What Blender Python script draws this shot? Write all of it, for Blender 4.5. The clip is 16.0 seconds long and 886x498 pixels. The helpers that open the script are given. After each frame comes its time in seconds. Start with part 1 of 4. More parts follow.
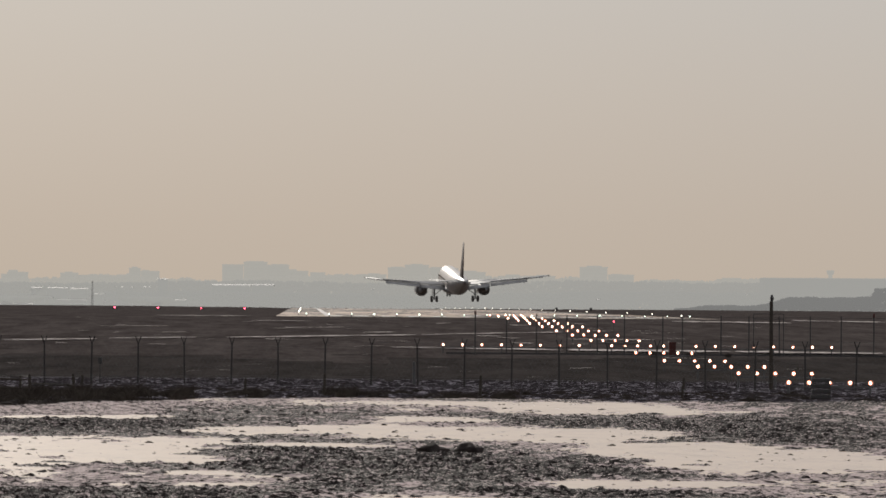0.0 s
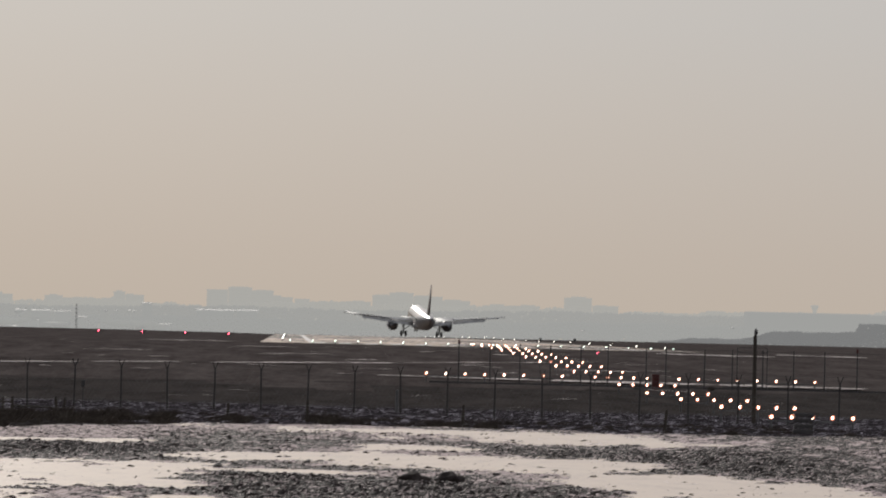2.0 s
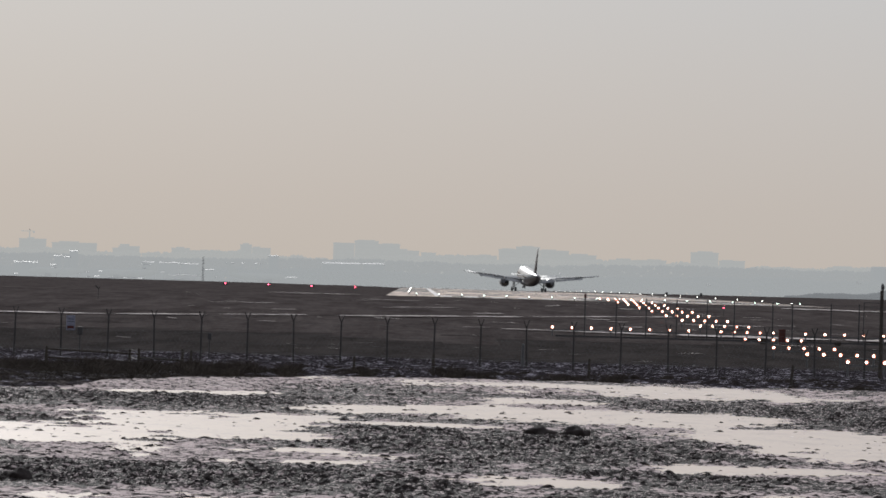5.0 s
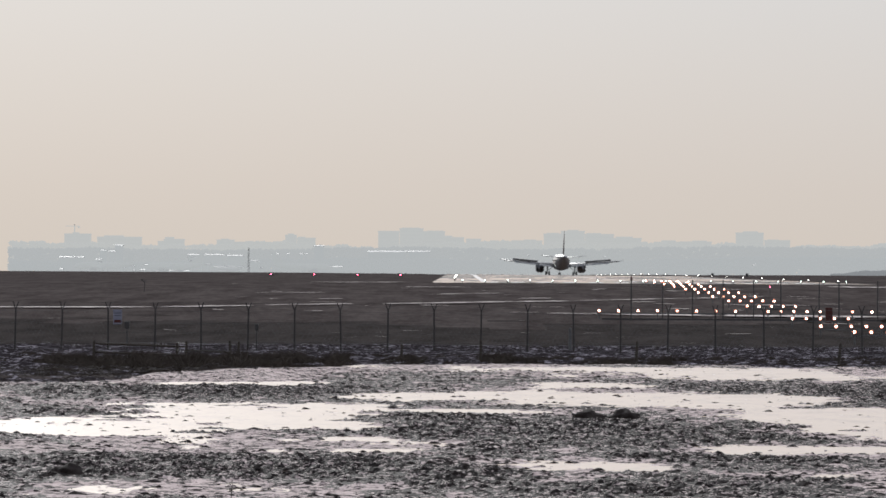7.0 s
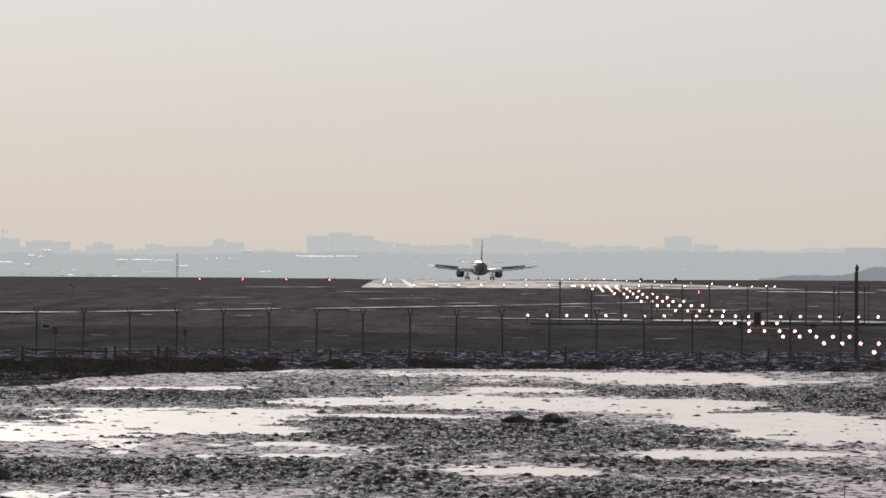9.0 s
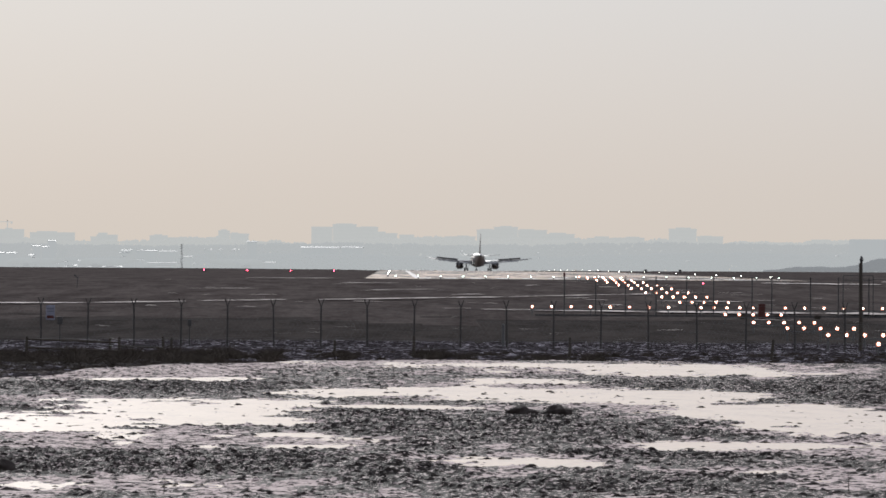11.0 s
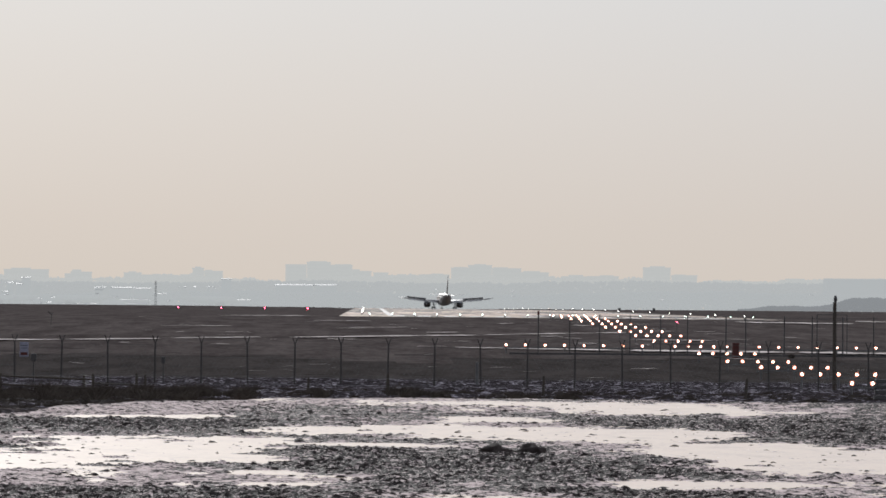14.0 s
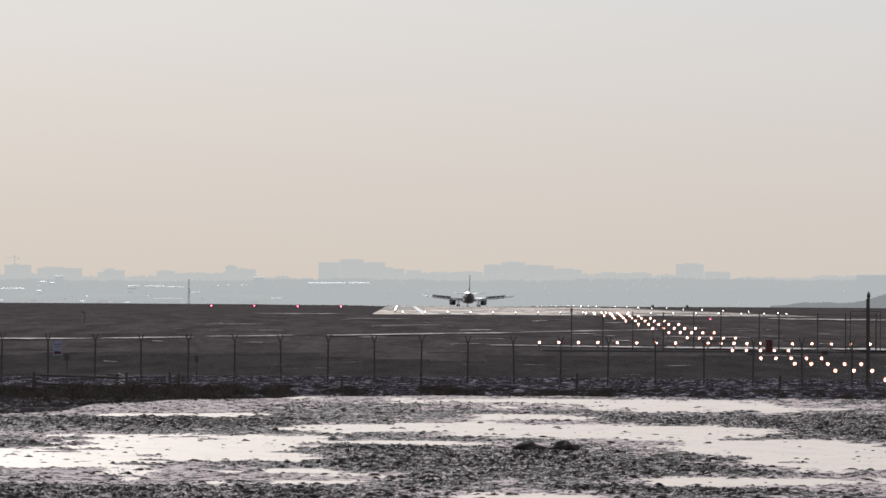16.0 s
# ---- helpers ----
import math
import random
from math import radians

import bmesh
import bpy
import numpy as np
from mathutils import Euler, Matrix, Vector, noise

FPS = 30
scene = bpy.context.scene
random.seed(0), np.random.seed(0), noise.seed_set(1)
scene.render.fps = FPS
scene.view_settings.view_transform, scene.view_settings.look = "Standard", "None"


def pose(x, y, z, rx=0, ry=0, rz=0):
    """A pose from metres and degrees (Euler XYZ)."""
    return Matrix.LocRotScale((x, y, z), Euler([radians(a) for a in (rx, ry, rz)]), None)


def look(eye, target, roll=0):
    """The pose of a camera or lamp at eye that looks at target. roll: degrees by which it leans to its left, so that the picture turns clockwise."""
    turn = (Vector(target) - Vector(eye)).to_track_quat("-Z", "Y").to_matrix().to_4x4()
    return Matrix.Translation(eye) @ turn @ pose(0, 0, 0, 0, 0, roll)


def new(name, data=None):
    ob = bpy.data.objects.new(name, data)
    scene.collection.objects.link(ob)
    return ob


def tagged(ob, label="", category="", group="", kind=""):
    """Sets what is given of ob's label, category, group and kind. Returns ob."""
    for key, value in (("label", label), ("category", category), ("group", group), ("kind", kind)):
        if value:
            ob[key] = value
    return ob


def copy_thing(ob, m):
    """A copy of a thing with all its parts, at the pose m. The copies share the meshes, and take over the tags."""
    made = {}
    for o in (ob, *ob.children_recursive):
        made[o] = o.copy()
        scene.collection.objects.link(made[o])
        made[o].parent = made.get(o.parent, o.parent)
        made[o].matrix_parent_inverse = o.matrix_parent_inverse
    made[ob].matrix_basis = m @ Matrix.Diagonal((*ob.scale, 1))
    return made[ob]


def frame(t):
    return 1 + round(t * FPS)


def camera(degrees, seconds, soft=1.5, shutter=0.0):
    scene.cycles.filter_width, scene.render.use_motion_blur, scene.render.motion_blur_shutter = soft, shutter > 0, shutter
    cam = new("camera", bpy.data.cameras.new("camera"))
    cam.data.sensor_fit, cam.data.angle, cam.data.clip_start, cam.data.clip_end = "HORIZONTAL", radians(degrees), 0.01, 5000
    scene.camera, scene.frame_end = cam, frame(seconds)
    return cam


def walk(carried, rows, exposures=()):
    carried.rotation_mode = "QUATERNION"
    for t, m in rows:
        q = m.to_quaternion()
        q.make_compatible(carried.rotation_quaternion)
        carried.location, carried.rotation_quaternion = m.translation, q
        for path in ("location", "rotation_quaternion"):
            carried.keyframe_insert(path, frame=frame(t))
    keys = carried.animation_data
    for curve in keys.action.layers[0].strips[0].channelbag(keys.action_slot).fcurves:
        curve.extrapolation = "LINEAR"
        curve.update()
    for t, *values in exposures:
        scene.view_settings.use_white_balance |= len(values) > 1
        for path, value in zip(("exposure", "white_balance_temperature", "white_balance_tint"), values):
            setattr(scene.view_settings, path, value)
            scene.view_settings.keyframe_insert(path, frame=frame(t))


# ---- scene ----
cam = camera(9.535, 16.0, soft=1.6, shutter=0.5)
EYE = 5.0
walk(cam, [
(0, pose(0, 0, EYE, 90.5912, -0.4500, -1.4873)),
    (0.1, pose(0, 0, EYE, 90.5548, -0.5539, -1.4866)),
    (0.2, pose(0, 0, EYE, 90.5284, -0.6578, -1.4826)),
    (0.3, pose(0, 0, EYE, 90.5649, -0.7618, -1.4747)),
    (0.4, pose(0, 0, EYE, 90.6506, -0.8657, -1.4786)),
    (0.5, pose(0, 0, EYE, 90.7473, -0.9696, -1.4799)),
    (0.7, pose(0, 0, EYE, 90.7930, -1.0039, -1.4862)),
    (1, pose(0, 0, EYE, 90.8272, -1.0554, -1.4827)),
    (1.2, pose(0, 0, EYE, 90.8067, -1.0452, -1.4784)),
    (1.5, pose(0, 0, EYE, 90.7778, -1.0299, -1.3710)),
    (1.7, pose(0, 0, EYE, 90.7354, -1.1732, -1.3295)),
    (2, pose(0, 0, EYE, 90.9034, -1.3881, -1.6603)),
    (2.2, pose(0, 0, EYE, 91.0608, -1.4591, -1.7093)),
    (2.3, pose(0, 0, EYE, 91.0923, -1.4946, -1.7171)),
    (2.5, pose(0, 0, EYE, 91.0046, -1.5655, -1.6982)),
    (2.7, pose(0, 0, EYE, 90.9775, -1.4852, -1.5487)),
    (3, pose(0, 0, EYE, 90.8703, -1.3646, -1.4441)),
    (3.2, pose(0, 0, EYE, 90.7223, -1.3201, -1.4000)),
    (3.5, pose(0, 0, EYE, 90.6771, -1.2534, -1.2156)),
    (3.7, pose(0, 0, EYE, 90.6172, -1.3210, -1.0983)),
    (3.8, pose(0, 0, EYE, 90.5669, -1.3548, -1.0669)),
    (4, pose(0, 0, EYE, 90.5137, -1.4225, -1.0310)),
    (4.2, pose(0, 0, EYE, 90.4807, -1.5551, -0.9101)),
    (4.3, pose(0, 0, EYE, 90.4789, -1.6213, -0.7532)),
    (4.5, pose(0, 0, EYE, 90.4412, -1.7539, -0.5120)),
    (4.7, pose(0, 0, EYE, 90.4026, -1.6900, -0.4118)),
    (4.8, pose(0, 0, EYE, 90.3981, -1.6580, -0.3569)),
    (5, pose(0, 0, EYE, 90.3703, -1.5941, -0.2980)),
    (5.2, pose(0, 0, EYE, 90.3112, -1.3448, -0.4473)),
    (6.3, pose(0, 0, EYE, 90.2500, -0.7000, -0.1500)),
    (7.3, pose(0, 0, EYE, 90.2089, -0.2195, 0.2084)),
    (7.5, pose(0, 0, EYE, 90.2117, -0.3517, -0.2483)),
    (7.7, pose(0, 0, EYE, 90.2383, -0.3454, -0.5304)),
    (8, pose(0, 0, EYE, 90.2600, -0.3360, -0.6026)),
    (8.2, pose(0, 0, EYE, 90.2774, -0.3256, -0.6128)),
    (10.3, pose(0, 0, EYE, 90.2241, -0.2168, -0.4952)),
    (10.5, pose(0, 0, EYE, 90.2050, -0.2064, -0.5128)),
    (10.7, pose(0, 0, EYE, 90.1768, -0.2689, -0.5227)),
    (11, pose(0, 0, EYE, 90.1757, -0.3626, -0.5266)),
    (11.2, pose(0, 0, EYE, 90.2851, -0.3618, -0.7069)),
    (11.3, pose(0, 0, EYE, 90.3344, -0.3615, -0.7382)),
    (11.5, pose(0, 0, EYE, 90.4130, -0.3607, -0.7493)),
    (11.7, pose(0, 0, EYE, 90.4061, -0.3345, -0.7461)),
    (12, pose(0, 0, EYE, 90.4217, -0.2951, -0.7408)),
    (12.2, pose(0, 0, EYE, 90.4450, -0.3263, -0.7304)),
    (12.5, pose(0, 0, EYE, 90.4392, -0.3731, -0.7242)),
    (12.7, pose(0, 0, EYE, 90.4324, -0.4636, -0.7499)),
    (13, pose(0, 0, EYE, 90.4798, -0.5994, -0.8040)),
    (13.2, pose(0, 0, EYE, 90.5549, -0.6073, -0.8791)),
    (13.5, pose(0, 0, EYE, 90.5838, -0.6192, -0.9838)),
    (13.7, pose(0, 0, EYE, 90.5987, -0.5872, -1.0124)),
    (14, pose(0, 0, EYE, 90.5880, -0.5393, -0.8064)),
    (14.2, pose(0, 0, EYE, 90.5780, -0.5757, -0.7615)),
    (14.5, pose(0, 0, EYE, 90.5732, -0.6304, -0.7011)),
    (14.7, pose(0, 0, EYE, 90.5352, -0.7221, -0.6751)),
    (15, pose(0, 0, EYE, 90.5254, -0.8596, -0.6470)),
    (15.2, pose(0, 0, EYE, 90.5536, -0.7516, -0.6516)),
    (15.5, pose(0, 0, EYE, 90.5746, -0.5896, -0.6013)),
    (15.7, pose(0, 0, EYE, 90.5887, -0.4945, -0.5263)),
    (16, pose(0, 0, EYE, 90.5603, -0.3518, -0.4499)),
], exposures=[(0, -0.05, 6450, 10), (2.5, -0.03, 6200, 10), (5.2, 0.08, 5900, 9), (7.3, 0.37, 5900, 9), (16, 0.37, 5900, 9)])

# ---- sky and sun: bright winter haze, sun ahead and a little to the left ----
SUN_EL, SUN_AZ = 22.0, -12.0
world = bpy.data.worlds.new("hazy_sky")
scene.world = world
world.use_nodes = True
wn, wl = world.node_tree.nodes, world.node_tree.links
wn.clear()
w_out = wn.new("ShaderNodeOutputWorld")
w_mix = wn.new("ShaderNodeMixShader")
w_mix.inputs[0].default_value = 0.09
w_haze, w_sky = wn.new("ShaderNodeBackground"), wn.new("ShaderNodeBackground")
sky = wn.new("ShaderNodeTexSky")
sky.sky_type, sky.sun_disc = "NISHITA", False
sky.sun_elevation, sky.sun_rotation = radians(SUN_EL), radians(SUN_AZ)
sky.dust_density, sky.air_density = 4.0, 1.0
w_sky.inputs["Strength"].default_value = 0.05
coord, sep, ramp = wn.new("ShaderNodeTexCoord"), wn.new("ShaderNodeSeparateXYZ"), wn.new("ShaderNodeValToRGB")
wl.new(coord.outputs["Generated"], sep.inputs[0])
wl.new(sep.outputs["Z"], ramp.inputs[0])
stops = [(0.0, (0.545, 0.465, 0.385)), (0.015, (0.535, 0.465, 0.40)), (0.06, (0.515, 0.50, 0.485)), (0.35, (0.62, 0.62, 0.64)), (1.0, (0.66, 0.68, 0.72))]
while len(ramp.color_ramp.elements) < len(stops):
    ramp.color_ramp.elements.new(0.5)
for el, (p, c) in zip(ramp.color_ramp.elements, stops):
    el.position, el.color = p, (*c, 1)
wl.new(ramp.outputs[0], w_haze.inputs[0])
wl.new(sky.outputs[0], w_sky.inputs[0])
wl.new(w_haze.outputs[0], w_mix.inputs[1])
wl.new(w_sky.outputs[0], w_mix.inputs[2])
wl.new(w_mix.outputs[0], w_out.inputs[0])

sun_data = bpy.data.lights.new("sun", "SUN")
sun_data.energy, sun_data.angle, sun_data.color = 2.4, radians(1.0), (1.0, 0.93, 0.83)
sun = new("sun", sun_data)
to_sun = Vector((math.sin(radians(SUN_AZ)) * math.cos(radians(SUN_EL)), math.cos(radians(SUN_AZ)) * math.cos(radians(SUN_EL)), math.sin(radians(SUN_EL))))
sun.matrix_world = look(to_sun * 100, (0, 0, 0))


# ---- materials ----
def material(name, color, rough=0.6, metal=0.0, spec=0.5, second=None, scale=1.0, bump=0.0, stretch=(1, 1, 1), fine=8.0, low=0.4, high=0.6, glow=0.0):
    """Procedural surface: two colours mixed by noise at two scales, with fine relief."""
    m = bpy.data.materials.new(name)
    m.use_nodes = True
    n, l = m.node_tree.nodes, m.node_tree.links
    b = n["Principled BSDF"]
    b.inputs["Roughness"].default_value, b.inputs["Metallic"].default_value = rough, metal
    b.inputs["Specular IOR Level"].default_value = spec
    b.inputs["Base Color"].default_value = (*color, 1)
    if glow:
        b.inputs["Emission Color"].default_value, b.inputs["Emission Strength"].default_value = (*color, 1), glow
        return m
    tc, mp = n.new("ShaderNodeTexCoord"), n.new("ShaderNodeMapping")
    mp.inputs["Scale"].default_value = stretch
    l.new(tc.outputs["Object"], mp.inputs[0])
    big, small = n.new("ShaderNodeTexNoise"), n.new("ShaderNodeTexNoise")
    big.inputs["Scale"].default_value, big.inputs["Detail"].default_value = scale, 6
    small.inputs["Scale"].default_value, small.inputs["Detail"].default_value = scale * fine, 4
    for t in (big, small):
        l.new(mp.outputs[0], t.inputs["Vector"])
    mean = n.new("ShaderNodeMath")
    mean.operation = "MULTIPLY_ADD"
    mean.inputs[1].default_value = 0.45
    half = n.new("ShaderNodeMath")
    half.operation = "MULTIPLY"
    half.inputs[1].default_value = 0.55
    l.new(big.outputs["Fac"], half.inputs[0])
    l.new(small.outputs["Fac"], mean.inputs[0])
    l.new(half.outputs[0], mean.inputs[2])
    r = n.new("ShaderNodeValToRGB")
    r.color_ramp.elements[0].position, r.color_ramp.elements[1].position = low, high
    second = second or tuple(c * 0.75 for c in color)
    r.color_ramp.elements[0].color, r.color_ramp.elements[1].color = (*color, 1), (*second, 1)
    l.new(mean.outputs[0], r.inputs[0])
    l.new(r.outputs[0], b.inputs["Base Color"])
    if bump:
        bp = n.new("ShaderNodeBump")
        bp.inputs["Distance"].default_value = bump
        l.new(mean.outputs[0], bp.inputs["Height"])
        l.new(bp.outputs[0], b.inputs["Normal"])
    return m


M_GRASS = material("winter_grass", (0.041, 0.0338, 0.0318), 1.0, spec=0.0, second=(0.082, 0.069, 0.064), scale=0.35, stretch=(0.9, 0.12, 1), bump=0.05, fine=6, low=0.38, high=0.62)
M_TURF = material("dark_rough_turf", (0.028, 0.0245, 0.0228), 1.0, spec=0.0, second=(0.051, 0.0440, 0.041), scale=0.45, stretch=(0.9, 0.12, 1), bump=0.05, fine=6, low=0.38, high=0.62)
M_MUD = material("trodden_mud_with_snow_dust", (0.013, 0.0098, 0.0092), 0.8, spec=0.05, second=(0.38, 0.308, 0.288), scale=7.0, stretch=(0.8, 0.36, 2.4), fine=3.2, low=0.53, high=0.575)
M_SLUSH = material("thin_slush_on_mud", (0.028, 0.0225, 0.022), 0.9, spec=0.03, second=(0.47, 0.38, 0.36), scale=5.0, stretch=(0.55, 0.34, 2.2), fine=3.4, low=0.45, high=0.52)
M_BANK = material("frosted_ditch_bank", (0.023, 0.0195, 0.021), 1.0, spec=0.0, second=(0.26, 0.235, 0.26), scale=2.8, stretch=(0.5, 0.4, 3.5), fine=3.5, low=0.54, high=0.60)
M_CLOD = material("dark_mud", (0.016, 0.0125, 0.0115), 0.9, spec=0.05, second=(0.036, 0.029, 0.027), scale=4, bump=0.02)
M_SNOW = material("ice_and_melt_water", (0.56, 0.42, 0.315), 0.25, spec=0.5, second=(0.44, 0.335, 0.26), scale=0.9, stretch=(1, 0.3, 1), fine=7, low=0.46, high=0.72)
M_OLDSNOW = material("old_thin_snow", (0.44, 0.38, 0.355), 0.9, spec=0.05, second=(0.15, 0.128, 0.12), scale=0.5, stretch=(1, 0.4, 1), fine=5, low=0.45, high=0.64)
M_ASPHALT = material("runway_concrete", (0.40, 0.295, 0.225), 0.7, spec=0.08, second=(0.060, 0.045, 0.038), scale=0.14, stretch=(0.8, 0.07, 1), fine=6, low=0.44, high=0.54)
M_PAINT = material("runway_paint", (0.55, 0.50, 0.46), 0.7, spec=0.2, second=(0.35, 0.32, 0.30), scale=0.8)
M_WOOD = material("weathered_wood", (0.035, 0.028, 0.022), 0.9, spec=0.2, second=(0.06, 0.05, 0.042), scale=6, stretch=(4, 4, 0.5), bump=0.01)
M_STEEL = material("dull_galvanised_steel", (0.10, 0.10, 0.10), 0.6, metal=0.3, second=(0.06, 0.055, 0.055), scale=3)
M_CONCRETE = material("dark_concrete", (0.06, 0.055, 0.053), 0.9, spec=0.1, second=(0.045, 0.04, 0.039), scale=3)
M_RED = material("faded_red_paint", (0.07, 0.018, 0.015), 0.6, spec=0.2, second=(0.045, 0.014, 0.012), scale=5)
M_SIGN = material("weathered_sign_plate", (0.20, 0.20, 0.25), 0.6, spec=0.2, second=(0.14, 0.14, 0.18), scale=4)
M_DARK = material("black_iron", (0.02, 0.018, 0.018), 0.6, second=(0.035, 0.03, 0.03), scale=8)
M_LAMP = material("approach_lamp_glow", (1.0, 0.82, 0.64), glow=12.0)
# orange bloom seen round the approach lamps, made as a glowing ring
M_HALO = material("lamp_bloom_glow", (1.0, 0.36, 0.22), glow=0.9)
M_EDGE = material("edge_lamp_glow", (1.0, 0.93, 0.80), glow=6.0)
M_GREEN = material("threshold_lamp_glow", (0.85, 1.0, 0.82), glow=5.0)
M_REDLAMP = material("red_lamp_glow", (1.0, 0.10, 0.16), glow=9.0)
M_TUSSOCK = material("dry_dark_grass", (0.034, 0.028, 0.024), 1.0, spec=0.0, second=(0.075, 0.062, 0.052), scale=2)


def hazed_surface(name, base, glow):
    """Surface of far things: the bright haze before them is put into an even glow."""
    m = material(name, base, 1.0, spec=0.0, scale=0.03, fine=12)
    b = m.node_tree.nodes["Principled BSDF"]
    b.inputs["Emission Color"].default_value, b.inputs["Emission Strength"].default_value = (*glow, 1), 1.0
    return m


M_FROST = material("frosted_grass_blades", (0.45, 0.43, 0.43), 1.0, spec=0.0, second=(0.10, 0.09, 0.085), scale=1.5)
# second colour is the haze, given off as light by buildings and trees
M_FAR = hazed_surface("town_haze_glow", (0.04, 0.04, 0.04), (0.408, 0.392, 0.352))
M_FARBAND = hazed_surface("windows_haze_glow", (0.04, 0.04, 0.04), (0.402, 0.387, 0.349))
M_FARWOOD = hazed_surface("far_woods_haze_glow", (0.02, 0.02, 0.02), (0.366, 0.357, 0.330))
M_MIDWOOD = hazed_surface("middle_woods_haze_glow", (0.02, 0.02, 0.02), (0.358, 0.352, 0.328))
M_SHED = hazed_surface("sheds_haze_glow", (0.03, 0.03, 0.03), (0.325, 0.318, 0.296))
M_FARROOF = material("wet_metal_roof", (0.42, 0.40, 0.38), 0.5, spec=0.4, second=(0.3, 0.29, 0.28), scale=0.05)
M_HEDGE = hazed_surface("thicket_haze_glow", (0.02, 0.02, 0.02), (0.205, 0.203, 0.195))
M_WHITE = material("aircraft_white_paint", (0.54, 0.50, 0.46), 0.30, spec=0.5, second=(0.49, 0.455, 0.42), scale=0.5)
M_BELLY = material("aircraft_grey_paint_and_shade", (0.115, 0.115, 0.122), 0.45, spec=0.4, second=(0.095, 0.095, 0.10), scale=0.8)
M_WING = material("wing_grey_paint", (0.27, 0.265, 0.265), 0.6, spec=0.2, second=(0.22, 0.215, 0.215), scale=0.7)
M_FIN = material("dark_fin_paint", (0.085, 0.066, 0.062), 0.7, spec=0.15, second=(0.07, 0.055, 0.052), scale=0.6)
M_TAIL = material("tailplane_paint", (0.38, 0.37, 0.36), 0.6, spec=0.2, second=(0.33, 0.32, 0.315), scale=0.7)
M_TYRE = material("tyre_rubber", (0.05, 0.048, 0.047), 0.8, second=(0.06, 0.058, 0.057), scale=6)
M_ENGINE = material("nacelle_paint", (0.26, 0.26, 0.27), 0.4, spec=0.4, second=(0.21, 0.21, 0.22), scale=1.0)
M_GLASS = material("cockpit_glass", (0.01, 0.01, 0.012), 0.08, spec=0.8)


# ---- mesh helpers ----
def part(name, bm, mat, parent=None, label="", smooth=False):
    """Links a bmesh as one mesh object, under a thing or a part if given."""
    me = bpy.data.meshes.new(name)
    bm.to_mesh(me)
    bm.free()
    me.materials.append(mat)
    if smooth:
        for p in me.polygons:
            p.use_smooth = True
    ob = new(name, me)
    if parent:
        ob.parent = parent
    if label:
        tagged(ob, label)
    return ob


def shared(name, ob, parent, m):
    """Another object on the mesh of ob."""
    o = new(name, ob.data)
    o.parent = parent
    o.matrix_basis = m
    return o


def add_box(bm, x0, x1, y0, y1, z0, z1, bevel=0.0):
    vs = [bm.verts.new((x, y, z)) for z in (z0, z1) for y in (y0, y1) for x in (x0, x1)]
    fs = [bm.faces.new([vs[i] for i in f]) for f in ((0, 2, 3, 1), (4, 5, 7, 6), (0, 1, 5, 4), (2, 6, 7, 3), (0, 4, 6, 2), (1, 3, 7, 5))]
    if bevel:
        bmesh.ops.bevel(bm, geom=list({e for f in fs for e in f.edges}), offset=bevel, segments=1, affect="EDGES")
    return bm


def add_tube(bm, a, b, r0, r1=None, n=8):
    """A closed tapered tube from a to b."""
    a, b, r1 = Vector(a), Vector(b), r0 if r1 is None else r1
    q = (b - a).to_track_quat("Z", "Y")
    rings = []
    for p, r in ((a, r0), (b, r1)):
        rings.append([bm.verts.new(p + q @ Vector((r * math.cos(2 * math.pi * i / n), r * math.sin(2 * math.pi * i / n), 0))) for i in range(n)])
    for i in range(n):
        bm.faces.new((rings[0][i], rings[0][(i + 1) % n], rings[1][(i + 1) % n], rings[1][i]))
    bm.faces.new(rings[0][::-1])
    bm.faces.new(rings[1])
    return bm


def loft(bm, rings, caps=True):
    """Skin over rings of points, each with the same count."""
    vs = [[bm.verts.new(p) for p in ring] for ring in rings]
    n = len(vs[0])
    for a, b in zip(vs, vs[1:]):
        for i in range(n):
            bm.faces.new((a[i], a[(i + 1) % n], b[(i + 1) % n], b[i]))
    if caps:
        bm.faces.new(vs[0][::-1])
        bm.faces.new(vs[-1])
    bmesh.ops.recalc_face_normals(bm, faces=bm.faces)
    return bm


def box(*a, **k):
    return add_box(bmesh.new(), *a, **k)


def tube(*a, **k):
    return add_tube(bmesh.new(), *a, **k)


def mesh_from(name, verts, faces, mat, smooth=True):
    me = bpy.data.meshes.new(name)
    me.vertices.add(len(verts))
    me.vertices.foreach_set("co", np.asarray(verts, np.float32).ravel())
    faces = np.asarray(faces, np.int32)
    k = faces.shape[1]
    me.loops.add(faces.size)
    me.loops.foreach_set("vertex_index", faces.ravel())
    me.polygons.add(len(faces))
    me.polygons.foreach_set("loop_start", np.arange(len(faces), dtype=np.int32) * k)
    me.update(calc_edges=True)
    me.materials.append(mat)
    me.polygons.foreach_set("use_smooth", np.full(len(faces), smooth))
    return new(name, me)


def grid_faces(rows, cols):
    i = np.arange((rows - 1) * cols).reshape(rows - 1, cols)[:, :-1].ravel()
    return np.stack([i, i + 1, i + cols + 1, i + cols], 1)


# value noise on the plane, for relief
LATTICE = np.random.RandomState(5).rand(256, 256)


def vnoise(x, y):
    xi, yi = np.floor(x).astype(int), np.floor(y).astype(int)
    fx, fy = x - xi, y - yi
    fx, fy = fx * fx * (3 - 2 * fx), fy * fy * (3 - 2 * fy)
    g = lambda a, b: LATTICE[(xi + a) % 256, (yi + b) % 256]
    return (g(0, 0) * (1 - fx) + g(1, 0) * fx) * (1 - fy) + (g(0, 1) * (1 - fx) + g(1, 1) * fx) * fy


